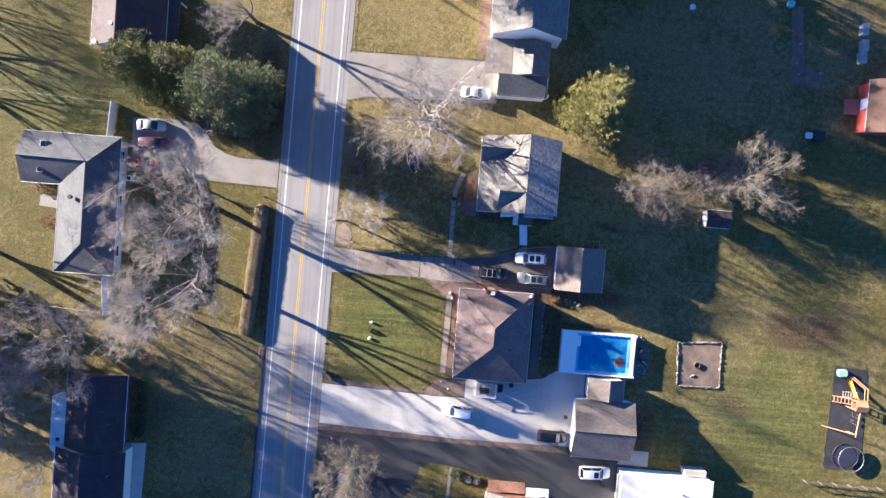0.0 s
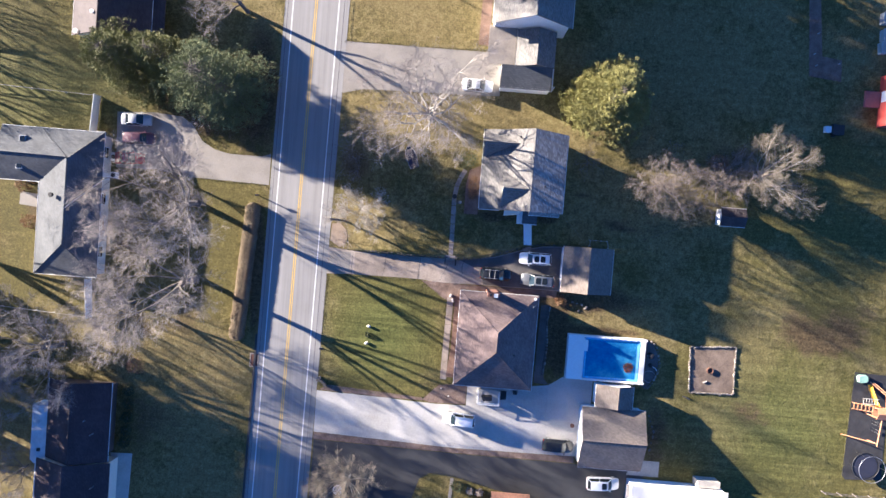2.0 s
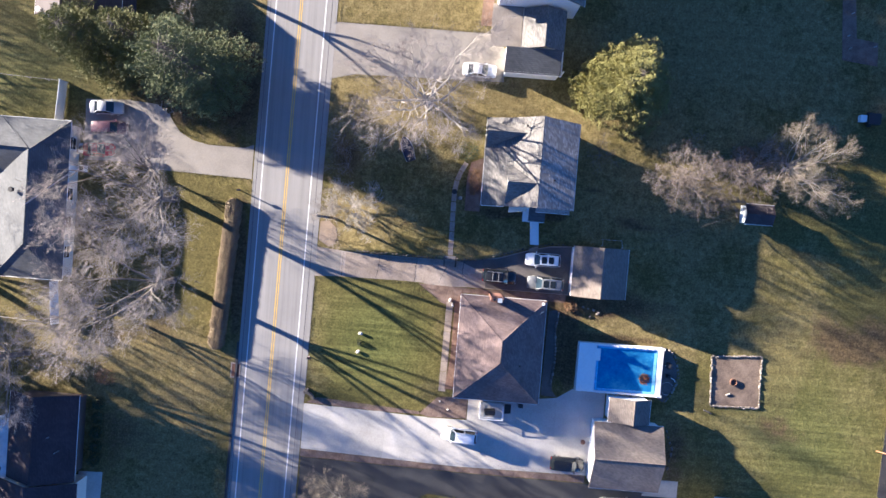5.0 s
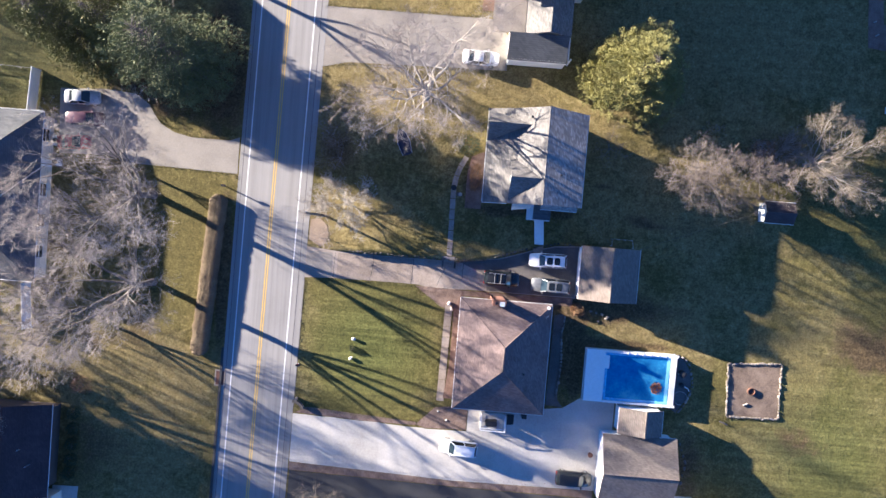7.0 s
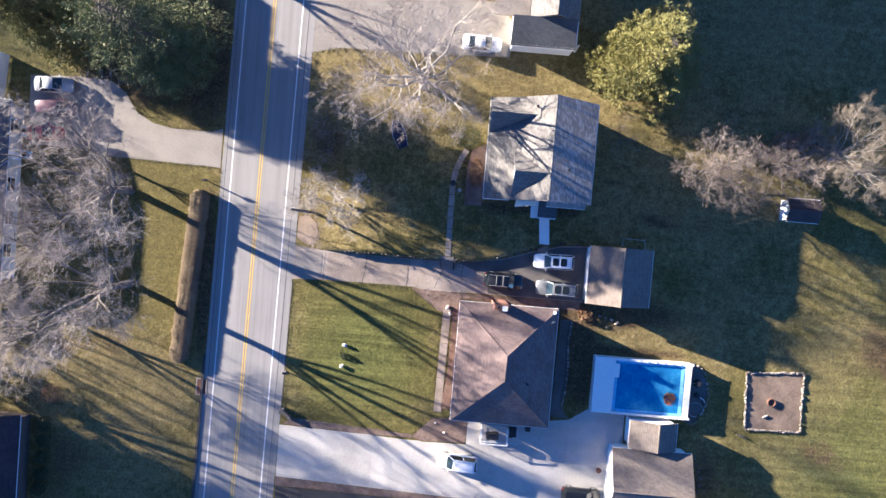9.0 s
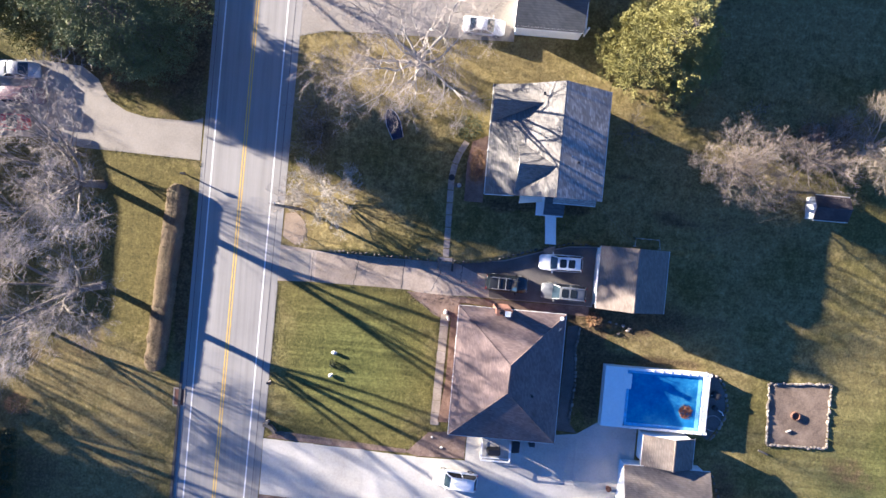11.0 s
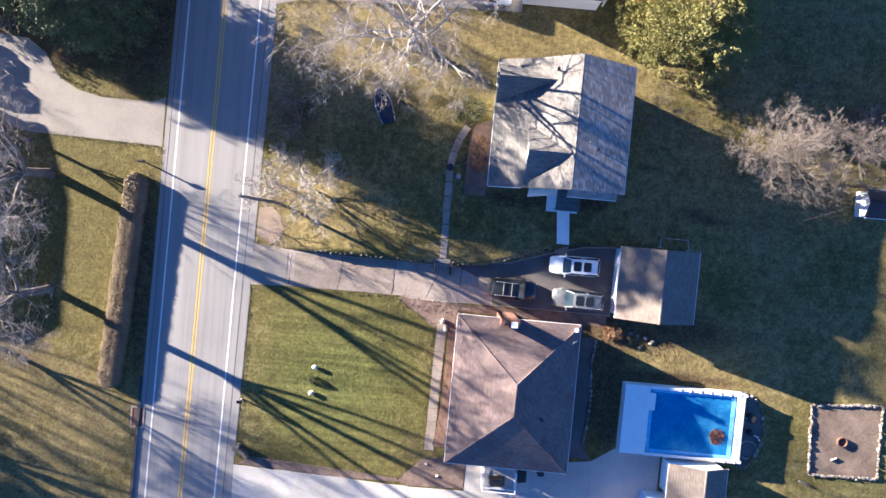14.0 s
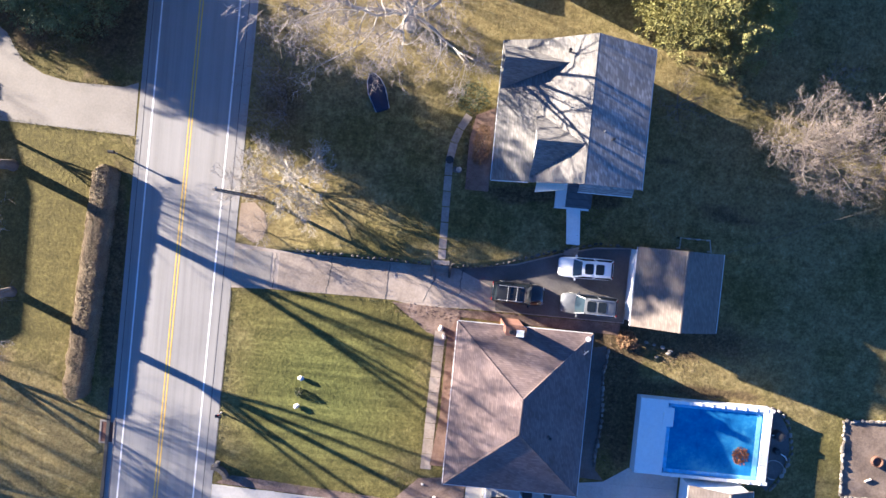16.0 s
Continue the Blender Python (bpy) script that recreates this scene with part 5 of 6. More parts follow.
# ---- vehicles ----
def car(x, y, rz, paint, label, L=4.75, Wd=1.86, H=1.68, rails=None, sunroof=0, kind="suv", crossbars=False, z=0.03):
    """A car along local x, nose at +x."""
    c = thing("car", x, y, z, rz, label, "car", "parked cars")
    hw, hl = Wd / 2, L / 2
    belt = 1.0 if kind != "sedan" else 0.92
    st = [(-hl, .80, .42, .78), (-hl + .1, .93, .3, .93 * belt), (-hl + .45, .985, .24, belt), (-hl + 1.2, 1, .22, belt), (0, 1, .22, belt), (hl - 1.5, 1, .22, belt), (hl - 1.25, .985, .22, belt - .02), (hl - .55, .95, .22, belt - .13), (hl - .15, .86, .26, belt - .25), (hl, .70, .36, belt - .38)]
    body = Shape()
    for px, k, z0, z1 in st:
        w = hw * k
        body.v += [(px, -w * .92, z0), (px, -w, z0 + .2), (px, -w, z1 - .14), (px, -w * .9, z1 - .02), (px, 0, z1 + .03), (px, w * .9, z1 - .02), (px, w, z1 - .14), (px, w, z0 + .2), (px, w * .92, z0)]
    for i in range(len(st) - 1):
        for k in range(9):
            a, b2 = i * 9 + k, i * 9 + (k + 1) % 9
            body.f.append([a, b2, b2 + 9, a + 9][::-1])
    body.f += [list(range(9)), list(range((len(st) - 1) * 9, len(st) * 9))[::-1]]
    part("body", body, paint, c, smooth=True)
    if kind == "suv":
        xb, xt, xf, xw = -hl + .12, -hl + .45, hl - 1.95, hl - 1.25
    elif kind == "sedan":
        xb, xt, xf, xw = -hl + .75, -hl + 1.55, hl - 2.05, hl - 1.25
    else:
        xb, xt, xf, xw = -0.55, -0.45, hl - 2.0, hl - 1.35
    bw, rw, zb = hw * .93, hw * .74, belt - .02
    roof = Shape()
    rs = [(xt - .05, .86, H - .07), (xt + .25, .98, H - .01), ((xt + xf) / 2, 1, H + .02), (xf - .25, .97, H - .01), (xf + .05, .88, H - .07)]
    for px, k, zz in rs:
        roof.v += [(px, -rw * k - .03, zz - .06), (px, -rw * k * .8, zz), (px, rw * k * .8, zz), (px, rw * k + .03, zz - .06)]
    for i in range(len(rs) - 1):
        for k in range(3):
            roof.f.append([i * 4 + k, i * 4 + k + 1, i * 4 + k + 5, i * 4 + k + 4][::-1])
    part("roof_panel", roof, paint, c, smooth=True)
    zt = H - .09
    q = lambda pts: Shape().solid([pts], 0.03)
    part("windscreen", q([(xw, -bw * .86, zb), (xw + .06, 0, zb + .02), (xw, bw * .86, zb), (xf, rw * .86, zt), (xf, -rw * .86, zt)]), SCREEN_GLASS, c)
    part("rear_window", q([(xb, bw * .86, zb), (xb - .03, 0, zb), (xb, -bw * .86, zb), (xt, -rw * .84, zt), (xt, rw * .84, zt)]), GLASS, c)
    for sd in (1, -1):
        p = [(xb + .03, sd * bw, zb), (xw - .03, sd * bw, zb), (xf - .02, sd * rw, zt), (xt + .02, sd * rw, zt)]
        part("side_window", q(p if sd < 0 else p[::-1]), GLASS, c)
        for xx, zz in ((xw, xf), (xb, xt)):
            part("pillar", Shape().tube([(xx, sd * bw * .93, zb), (zz, sd * rw * .93, zt + .02)], .06, 5), paint, c)
        part("pillar", Shape().tube([((xb + xw) / 2, sd * bw * 1.0, zb), ((xt + xf) / 2, sd * rw * 1.0, zt)], .05, 5), paint, c)
        part("mirror", Shape().box(xw - .18, sd * (hw + .1), belt - .05, .14, .24, .16, bevel=.04), paint, c)
        part("headlight", Shape().box(hl - .2, sd * hw * .62, belt - .42, .22, .4, .12, bevel=.05), LAMP_CLEAR, c)
        part("taillight", Shape().box(-hl + .08, sd * hw * .74, belt - .32, .12, .3, .22, bevel=.03), LAMP_RED, c)
        if rails:
            part("roof_rail", Shape().tube([(xt + .1, sd * rw * .92, H + .0), (xt + .3, sd * rw * .92, H + .07), (xf - .3, sd * rw * .92, H + .07), (xf - .1, sd * rw * .92, H + .0)], .025, 5), rails, c)
        for wx in (hl - .92, -hl + .9):
            ty = part("tyre", Shape().tube([(wx, sd * (hw - .23), .33), (wx, sd * (hw - .0), .33)], .335, 16), TYRE, c)
            part("rim", Shape().tube([(wx, sd * (hw - .05), .33), (wx, sd * (hw + .012), .33)], .22, 12), STEEL, ty)
    if crossbars:
        for xx in (xt + .9, xt + 1.7):
            part("crossbar", Shape().tube([(xx, -rw * .95, H + .09), (xx, rw * .95, H + .09)], .03, 5), rails or STEEL, c)
    for i in range(sunroof):
        part("sunroof", Shape().box(xf - .55 - .95 * i, 0, H + .012, .75, rw * 1.35, .02, bevel=.1), GLASS, c)
    if kind == "pickup":
        part("bed_floor", Shape().box((-hl - .55) / 2 + .05, 0, belt + .02, hl - .75, hw * 1.6, .03), BLACK, c)
    return c


def paint(name, col, rough=0.3, metal=0.0):
    m, n, l, b = nodes_of(name, rough, metal)
    f = noise_at(n, l, 1.2, 4, world_pos(n))
    l.new(ramp(n, l, f, [(0.3, tuple(k * 0.9 for k in col)), (0.7, col)]), b.inputs["Base Color"])
    b.inputs["Coat Weight"].default_value = 0.5
    return m


# Silver darkened for the car in shade; a lighter copy serves the sunlit one.
CAR_WHITE, CAR_BLACK, CAR_SILVER_SHADED = paint("white_car_paint", (0.78, 0.79, 0.8)), paint("black_car_paint", (0.015, 0.016, 0.018), 0.2), paint("shaded_silver_car_paint", (0.13, 0.138, 0.15), 0.4, 0.0)
CAR_MAROON, CAR_RED = paint("maroon_car_paint", (0.12, 0.055, 0.068)), paint("bright_red_car_paint", (0.42, 0.02, 0.035))
car(14.6, -1.5, 181, CAR_WHITE, "white car with sunroof parked before a garage", 4.85, rails=CAR_WHITE, sunroof=2, H=1.6)
car(8.8, -4.3, -1, CAR_BLACK, "black car with pale roof rack on a driveway", 4.75, rails=STEEL, crossbars=True)
car(15.2, -4.75, 179, CAR_SILVER_SHADED, "silver car with two dark sunroofs before a garage", 5.05, rails=STEEL, sunroof=2, H=1.7)
car(5.0, -27.0, 177, CAR_WHITE, "white car standing alone on pale concrete", 4.95, rails=STEEL, H=1.85)
car(20.45, -29.85, -1, CAR_BLACK, "black car parked nose to the garage door", 4.8, kind="suv", H=1.6)
car(27.8, -35.1, 3, CAR_WHITE, "white car on dark asphalt beside a garage", 4.95, sunroof=1, H=1.75)
car(3.7, 23.9, -1, CAR_WHITE, "white sedan parked on a sandy driveway", 4.7, H=1.45, kind="sedan")
# Lighter silver, as this car stands in the sun.
car(-47.5, 14.8, 2, paint("lit_silver_car_paint", (0.4, 0.41, 0.42), 0.35), "silver car parked beside pine trees", 4.7, H=1.5, kind="sedan")
car(-46.9, 12.0, 3, CAR_MAROON, "maroon car on a concrete driveway", 4.9, H=1.6)
car(-48.2, 8.9, 4, CAR_RED, "bright red car half under bare branches", 4.4, H=1.5, kind="sedan")


# ---- pool and its yard ----
def pool():
    p = thing("swimming_pool", 26.45, -15.85, 0, 0, "above-ground pool with white deck and blue water", "swimming pool")
    x0, x1, y0, y1, h = -5.85, 5.85, -3.4, 3.4, 1.15
    for a, b, c, d in ((0, y0 + .1, 11.7, .2), (0, y1 - .1, 11.7, .2), (x1 - .1, 0, .2, 6.4), (x0 + .1, 0, .2, 6.4)):
        part("pool_wall", Shape().box(a, b, 0, c, d, h - .08), WHITE, p)
    for i in range(6):
        part("deck_board", Shape().box(x0 + .22 + .41 * i, 0, h - .06, .402, 6.75, .05), VINYL, p)
    part("deck_frame", Shape().box(x0 + 1.25, 0, 0, 2.2, 6.2, h - .1), WHITE, p)
    for i in range(11):
        xx = x0 + 2.9 + .86 * i
        for yy in (y0 + .12, y1 - .12):
            part("coping", Shape().box(xx, yy, h - .06, .84, .28, .06, bevel=.03), VINYL, p)
    for i in range(8):
        part("coping", Shape().box(x1 - .35, y0 + .45 + .84 * i, h - .05, .74, .8, .06, bevel=.03), VINYL, p)
    part("liner", Shape().box(1.1, 0, .3, 8.3, 6.2, .5), POOL_DEEP, p, "blue vinyl liner")
    for a, b, c, d, e_ in ((1.1, y0 + .42, 8.6, .35, .3), (1.1, y1 - .42, 8.6, .35, .3), (x1 - .95, 0, .4, 5.6, .29), (x0 + 2.7, 0, .4, 5.6, .29)):
        part("pool_ledge", Shape().box(a, b, .6, c, d, e_, bevel=.05), plain("pale_blue_liner_edge", (0.2, 0.5, 0.8), 0.4, 0, 0.3, 2.5), p)
    part("water", Shape().box(1.1, 0, .75, 8.4, 6.1, .13), WATER, p, "clear blue water")
    for i in range(9):
        part("coping_clip", Shape().box(x0 + 3.4 + .98 * i, y0 + .12, h, .12, .34, .05, bevel=.02), VINYL, p)
        part("coping_clip", Shape().box(x0 + 3.4 + .98 * i, y1 - .12, h, .12, .34, .05, bevel=.02), VINYL, p)
    part("steps", Shape().box(x0 + 2.55, 1.9, h - .02, .9, 1.7, .08, bevel=.05), VINYL, p, "white plastic pool steps")
    rng = random.Random(5)
    lv = Shape()
    for _ in range(320):
        a, r = rng.uniform(0, 6.28), 0.75 * math.sqrt(rng.random())
        leaf(lv, rng, Vector((3.55 + r * math.cos(a) * .95, -1.05 + r * math.sin(a), .89)), Vector((rng.uniform(-1, 1), rng.uniform(-1, 1), .1)).normalized(), .2, .12)
    part("floating_leaves", lv, surf("wet_orange_leaves", (0.12, 0.05, 0.02), (0.24, 0.105, 0.045), (0.34, 0.17, 0.08), 0.8, 6, 0.6, 0), p, "raft of floating brown leaves")
    pump = thing("pool_pump", 33.5, -15.5, 0, 0, "black pool pump and filter on gravel", "pump")
    part("filter_tank", Shape().lathe(0, 0.6, [(.42, 0), (.46, .1), (.46, .75), (.3, .95), (.08, 1.0)], 14), BLACK, pump)
    part("pump_body", Shape().lathe(.1, -.9, [(.3, 0), (.3, .5), (.2, .6)], 12), BLACK, pump)
    part("pipe", Shape().tube([(.1, -.9, .5), (.9, -1.3, .35), (1.2, -1.7, .1)], .05, 6), WHITE, pump)
    part("pipe", Shape().tube([(-.6, .6, .5), (-.2, .6, .5)], .05, 6), WHITE, pump)
    hose = thing("pool_hose", 33.6, -18.2, 0, 0, "pale coiled hose lying on gravel", "hose")
    part("hose_line", Shape().tube([(1.0 * math.cos(t * .5) * (1 - t * .02), .9 * math.sin(t * .5), .06) for t in range(11)], .04, 6), WOOD_GREY, hose)


pool()


def stone_mesh(seed):
    """A rough boulder of unit size."""
    rng = random.Random(seed)
    bm = bmesh.new()
    bmesh.ops.create_icosphere(bm, subdivisions=1, radius=0.5)
    for v in bm.verts:
        v.co *= rng.uniform(0.8, 1.12)
    me = bpy.data.meshes.new("stone")
    bm.to_mesh(me)
    bm.free()
    return me


ROCKS = [stone_mesh(i) for i in range(6)]
for me in ROCKS:
    me.materials.append(STONE)
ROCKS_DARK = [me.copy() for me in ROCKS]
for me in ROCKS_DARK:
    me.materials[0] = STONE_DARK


def stone_row(parent, pts, gap, size, meshes, seed, zf=None):
    """Single stones along a broken line."""
    rng = random.Random(seed)
    for (ax, ay), (bx, by) in zip(pts, pts[1:]):
        n = max(1, int(math.hypot(bx - ax, by - ay) / gap))
        for i in range(n):
            f = (i + .5) / n
            x, y = ax + (bx - ax) * f + rng.gauss(0, .04), ay + (by - ay) * f + rng.gauss(0, .04)
            s = size * rng.uniform(.8, 1.25)
            st = new("stone", rng.choice(meshes))
            st.parent = parent
            turn = math.degrees(math.atan2(by - ay, bx - ax)) + rng.gauss(0, 12)
            st.matrix_world = pose(x, y, (zf(x, y) if zf else 0.0) + s * .2, rng.uniform(-15, 15), rng.uniform(-15, 15), turn) @ Matrix.Diagonal((s * rng.uniform(1.0, 1.5), s * .8, s * .7, 1))


ring = thing("stone_border", 43, -16.4, 0, 0, "square border of pale field stones round a fire pit", "stone border")
ring.matrix_world = Matrix()
stone_row(ring, [(39.5, -13.1), (46.5, -12.6), (46.7, -19.9), (39.9, -20.1), (39.5, -13.1)], .36, .4, ROCKS, 1)
fp = thing("fire_pit", 42.8, -16.5, 0.02, 0, "rusty round steel fire pit on bare earth", "fire pit")
part("ring", Shape().lathe(0, 0, [(.5, 0), (.5, .27), (.42, .27), (.42, .06)], 18), plain("rusted_steel", (0.1, 0.05, 0.034), 0.85), fp)
part("ashes", Shape().lathe(0, 0, [(.39, .05), (.39, .1), (.05, .13)], 14), BLACK, fp)
log = thing("log", 42.2, -18.3, 0.02, 25, "pale split log lying on bare earth", "log")
part("log_body", Shape().tube([(-.3, 0, .1), (.3, 0, .1)], .1, 8), WOOD_GREY, log)
log2 = thing("log", 39.6, -21.0, 0.0, -20, "dark log lying on grass by the border", "log")
part("log_body", Shape().tube([(-.6, 0, .1), (.1, .03, .12), (.6, 0, .1)], [.1, .12, .09], 8), STONE_DARK, log2)

# retaining wall of single stones along the terrace
rw = tagged(new("wall_terrace"), "low dry-stone retaining wall along the driveway", "wall", kind="structure")
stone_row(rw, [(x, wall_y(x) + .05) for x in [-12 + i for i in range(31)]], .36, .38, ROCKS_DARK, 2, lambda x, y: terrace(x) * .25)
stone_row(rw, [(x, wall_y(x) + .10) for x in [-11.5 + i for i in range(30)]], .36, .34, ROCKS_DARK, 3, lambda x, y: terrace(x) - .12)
gw = thing("stone_border", 0, 0, 0, 0, "row of dark stones edging a garden strip", "stone border")
stone_row(gw, [(17.6, -8.6), (17.3, -11), (17.6, -15), (17.3, -19.6)], .45, .42, ROCKS, 4)
ps = thing("stone_border", 0, 0, 0, 0, "curved stone edging of the pool apron", "stone border")
stone_row(ps, [(32.6, -12.4), (33.8, -12.9), (34.8, -14.5), (35.1, -16.3), (34.6, -18.4), (33.4, -20.3)], .5, .4, ROCKS, 6)
rk = thing("rock_pile", 0, 0, 0, 0, "scattered pale rocks behind the garage", "rocks")
stone_row(rk, [(20.5, -7.6), (23.5, -8.3), (21.5, -9)], .75, .4, ROCKS, 7)
stone_row(rk, [(34.0, -24), (35.2, -27), (34.6, -30)], .8, .45, ROCKS_DARK, 8)
rk.name = "rock_pile"

# stepping-stone walk and steps
wk = tagged(new("path"), "narrow walk of grey paving stones across the lawn", "path", kind="structure")
PTS = [(3.0, 11.2), (2.3, 9.9), (1.85, 8.6), (1.6, 7.0), (1.6, 5.6), (1.62, 4.2), (1.65, 2.8), (1.68, 1.4), (1.7, 0.0), (1.7, -1.0), (1.73, -1.95)]
for (ax_, ay_), (bx_, by_) in zip(PTS, PTS[1:]):
    cx, cy = (ax_ + bx_) / 2, (ay_ + by_) / 2
    a = math.degrees(math.atan2(by_ - ay_, bx_ - ax_))
    pv = part("paver", Shape().box(0, 0, 0, math.hypot(bx_ - ax_, by_ - ay_) - .08, .68, .07, bevel=.04), CONCRETE_OLD, wk)
    sl_ = (ground_z(bx_, by_) - ground_z(ax_, ay_)) / math.hypot(bx_ - ax_, by_ - ay_)
    pv.matrix_world = pose(cx, cy, ground_z(cx, cy) - .02, 0, -math.degrees(math.atan(sl_)), a)
st1 = tagged(new("steps_1"), "concrete steps from the lawn to the driveway", "steps", kind="structure")
for i in range(4):
    part("step", Shape().box(1.75, -2.2 - .36 * i, -.1, 1.4, .38, .74 - .16 * i), CONCRETE_OLD, st1)
st2 = tagged(new("steps_2"), "concrete steps from the entrance walk to the driveway", "steps", kind="structure")
for i in range(3):
    part("step", Shape().box(13.25, .34 - .34 * i, -.1, 1.2, .36, .66 - .18 * i), CONCRETE_OLD, st2)
for sx in (0.95, 2.55):
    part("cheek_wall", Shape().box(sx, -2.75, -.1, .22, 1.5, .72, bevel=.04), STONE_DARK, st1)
fw = tagged(new("front_walk"), "concrete walk along the house front", "path", kind="structure")
for i in range(9):
    part("slab", Shape().box(2.05 + .02 * i, -20.5 + 1.42 * i, -.05, .95, 1.38, .1, bevel=.03), CONCRETE_OLD, fw)


# ---- small things ----
stp = thing("stoop", 9.3, -23.2, 0, 0, "concrete stoop with white railing and dark mat", "porch")
part("floor_slab", Shape().box(-.1, 0, 0, 3.4, 2.2, .45), CONCRETE, stp)
for px, py in ((-1.7, -1.0), (1.5, -1.0), (-1.7, 1.0), (1.5, 1.0)):
    part("post", Shape().box(px, py, .45, .1, .1, 1.0), WHITE, stp)
for a, b, c, d in ((-.1, -1.0, 3.3, .12), (-1.7, 0, .12, 2.0), (1.5, 0, .12, 2.0)):
    part("rail", Shape().box(a, b, 1.4, c, d, .08), WHITE, stp)
    part("rail", Shape().box(a, b, .6, c, d, .06), WHITE, stp)
for i in range(3):
    part("step", Shape().box(1.95 + .3 * i, .3, 0, .3, 1.3, .36 - .12 * i), BLACK, stp)
grill = thing("barbecue_grill", 9.0, -23.3, .45, 5, "black covered barbecue grill on the stoop", "grill")
part("cover", Shape().box(0, 0, 0, 1.6, .75, .95, bevel=.15, taper=.9), BLACK, grill)
bin1 = thing("waste_bin", 13.2, -22.0, .035, 0, "dark waste bin against the house wall", "bin")
part("bin_body", Shape().box(0, 0, 0, .6, .7, 1.0, bevel=.06), BLACK, bin1)
part("lid", Shape().box(0, 0, 1.0, .64, .74, .06, bevel=.06), BLACK, bin1)
pot = thing("flower_pot", 22.4, -26.6, .035, 0, "brown clay flower pot by the garage", "pot")
part("pot_body", Shape().lathe(0, 0, [(.2, 0), (.32, .5), (.34, .55), (.3, .55)], 12), BRICK, pot)


def mailbox(x, y, z=0.0, label="mailbox on a wooden post beside the road"):
    m = thing("mailbox", x, y, z, 0, label, "mailbox", "mailboxes")
    part("post", Shape().box(0, 0, -.1, .12, .12, 1.1), WOOD_GREY, m)
    part("box", Shape().tube([(-.1, 0, 1.12), (.42, 0, 1.12)], .15, 8), BLACK, m)
    part("flag", Shape().box(.2, .17, 1.15, .05, .02, .2), LAMP_RED, m)


mailbox(-28.4, 4.8)
mailbox(-17.0, -17.8, label="mailbox on a post by the front lawn")
pole = thing("utility_pole", -14.9, 2.0, 0, 0, "dark weathered wooden utility pole beside the road", "utility pole")
part("mast", Shape().tube([(0, 0, -.2), (0, 0, 5.0), (0, 0, 10.6)], [.17, .15, .11], 10), BARK, pole)
part("insulator", Shape().lathe(0, .16, [(.05, 10.2), (.09, 10.25), (.06, 10.35), (.09, 10.4), (.04, 10.5)], 8), STEEL, pole)
part("ground_wire", Shape().tube([(.17, 0, 0), (.13, 0, 10.0)], .012, 4), STEEL, pole)
orb = thing("garden_globe", -12.7, -39.3, 0, 0, "round pale metal dish on a post under a bare tree", "ornament")
part("post", Shape().tube([(0, 0, -.1), (0, 0, .9)], .06, 6), STEEL, orb)
part("bowl", Shape().lathe(0, 0, [(.1, .85), (.6, .95), (.8, 1.15), (.72, 1.17), (.1, 1.02)], 18), WHITE, orb)
for ax_, ay_, w_, d_ in ((-50.5, 6.1, .9, .9), (-50.6, 8.9, .8, 1.3)):
    ac = thing("air_conditioner", ax_, ay_, 0, 0, "pale grey air-conditioning unit beside the long house", "air conditioner")
    part("casing", Shape().box(0, 0, .05, w_, d_, .8, bevel=.05), WHITE, ac)
    part("fan_grille", Shape().lathe(0, 0, [(.34, .85), (.34, .88), (.1, .89)], 14), BLACK, ac)
wg = thing("entrance_wall", -16.4, -23.2, 0, 0, "short curved wing wall of pale stone beside a driveway", "wall")
part("wall_body", Shape().solid([[(1.5 * math.cos(a) - .9, 1.2 * math.sin(a) - .6, .6), (1.15 * math.cos(a) - .9, .85 * math.sin(a) - .6, .6), (1.15 * math.cos(a + .3) - .9, .85 * math.sin(a + .3) - .6, .6), (1.5 * math.cos(a + .3) - .9, 1.2 * math.sin(a + .3) - .6, .6)][::-1] for a in (0.1, .4, .7, 1.0, 1.3)], .6), STONE, wg)
part("pillar", Shape().box(-.5, .75, 0, .34, .34, .62, bevel=.03), STONE, wg)
STONE_WHITE = surf("whitewashed_stone", (0.42, 0.4, 0.36), (0.6, 0.57, 0.52), (0.7, 0.67, 0.62), 1.2, 7, 0.9, 0.4)
for i, (rx_, ry_, s_) in enumerate(((-10.0, -13.9, .75), (-10.2, -16.5, .7), (2.25, -8.2, .7), (2.6, -8.9, .6), (1.9, -22.6, .35), (3.1, -23.7, .35))):
    t_ = thing("boulder", rx_, ry_, 0, 0, "white-painted boulder on the ground", "boulder", "white boulders")
    me_ = ROCKS[i].copy()
    me_.materials[0] = STONE_WHITE
    o_ = new("rock", me_)
    o_.parent, o_.matrix_local = t_, pose(0, 0, s_ * .3, 10, 5, 40 * i) @ Matrix.Diagonal((s_, s_ * .7, s_ * .55, 1))
ball = thing("planter", 1.6, 7.0, ground_z(1.6, 7.0), 0, "round black planter on the walk", "planter")
part("bowl", Shape().lathe(0, 0, [(.2, 0), (.34, .25), (.36, .4), (.28, .42)], 14), BLACK, ball)
urn = thing("garden_ornament", 2.4, 6.2, ground_z(2.4, 6.2), 0, "pale stone garden ornament on the lawn", "ornament")
part("base", Shape().box(0, 0, 0, .8, .5, .25, bevel=.1), STONE, urn)
part("figure", Shape().lathe(.1, 0, [(.2, .25), (.25, .45), (.12, .6)], 10), STONE, urn)
boat = thing("covered_boat", -5.4, 12.4, ground_z(-5.4, 12.4), 112, "small boat under a dark blue tarpaulin beneath a tree", "boat")
hull = Shape()
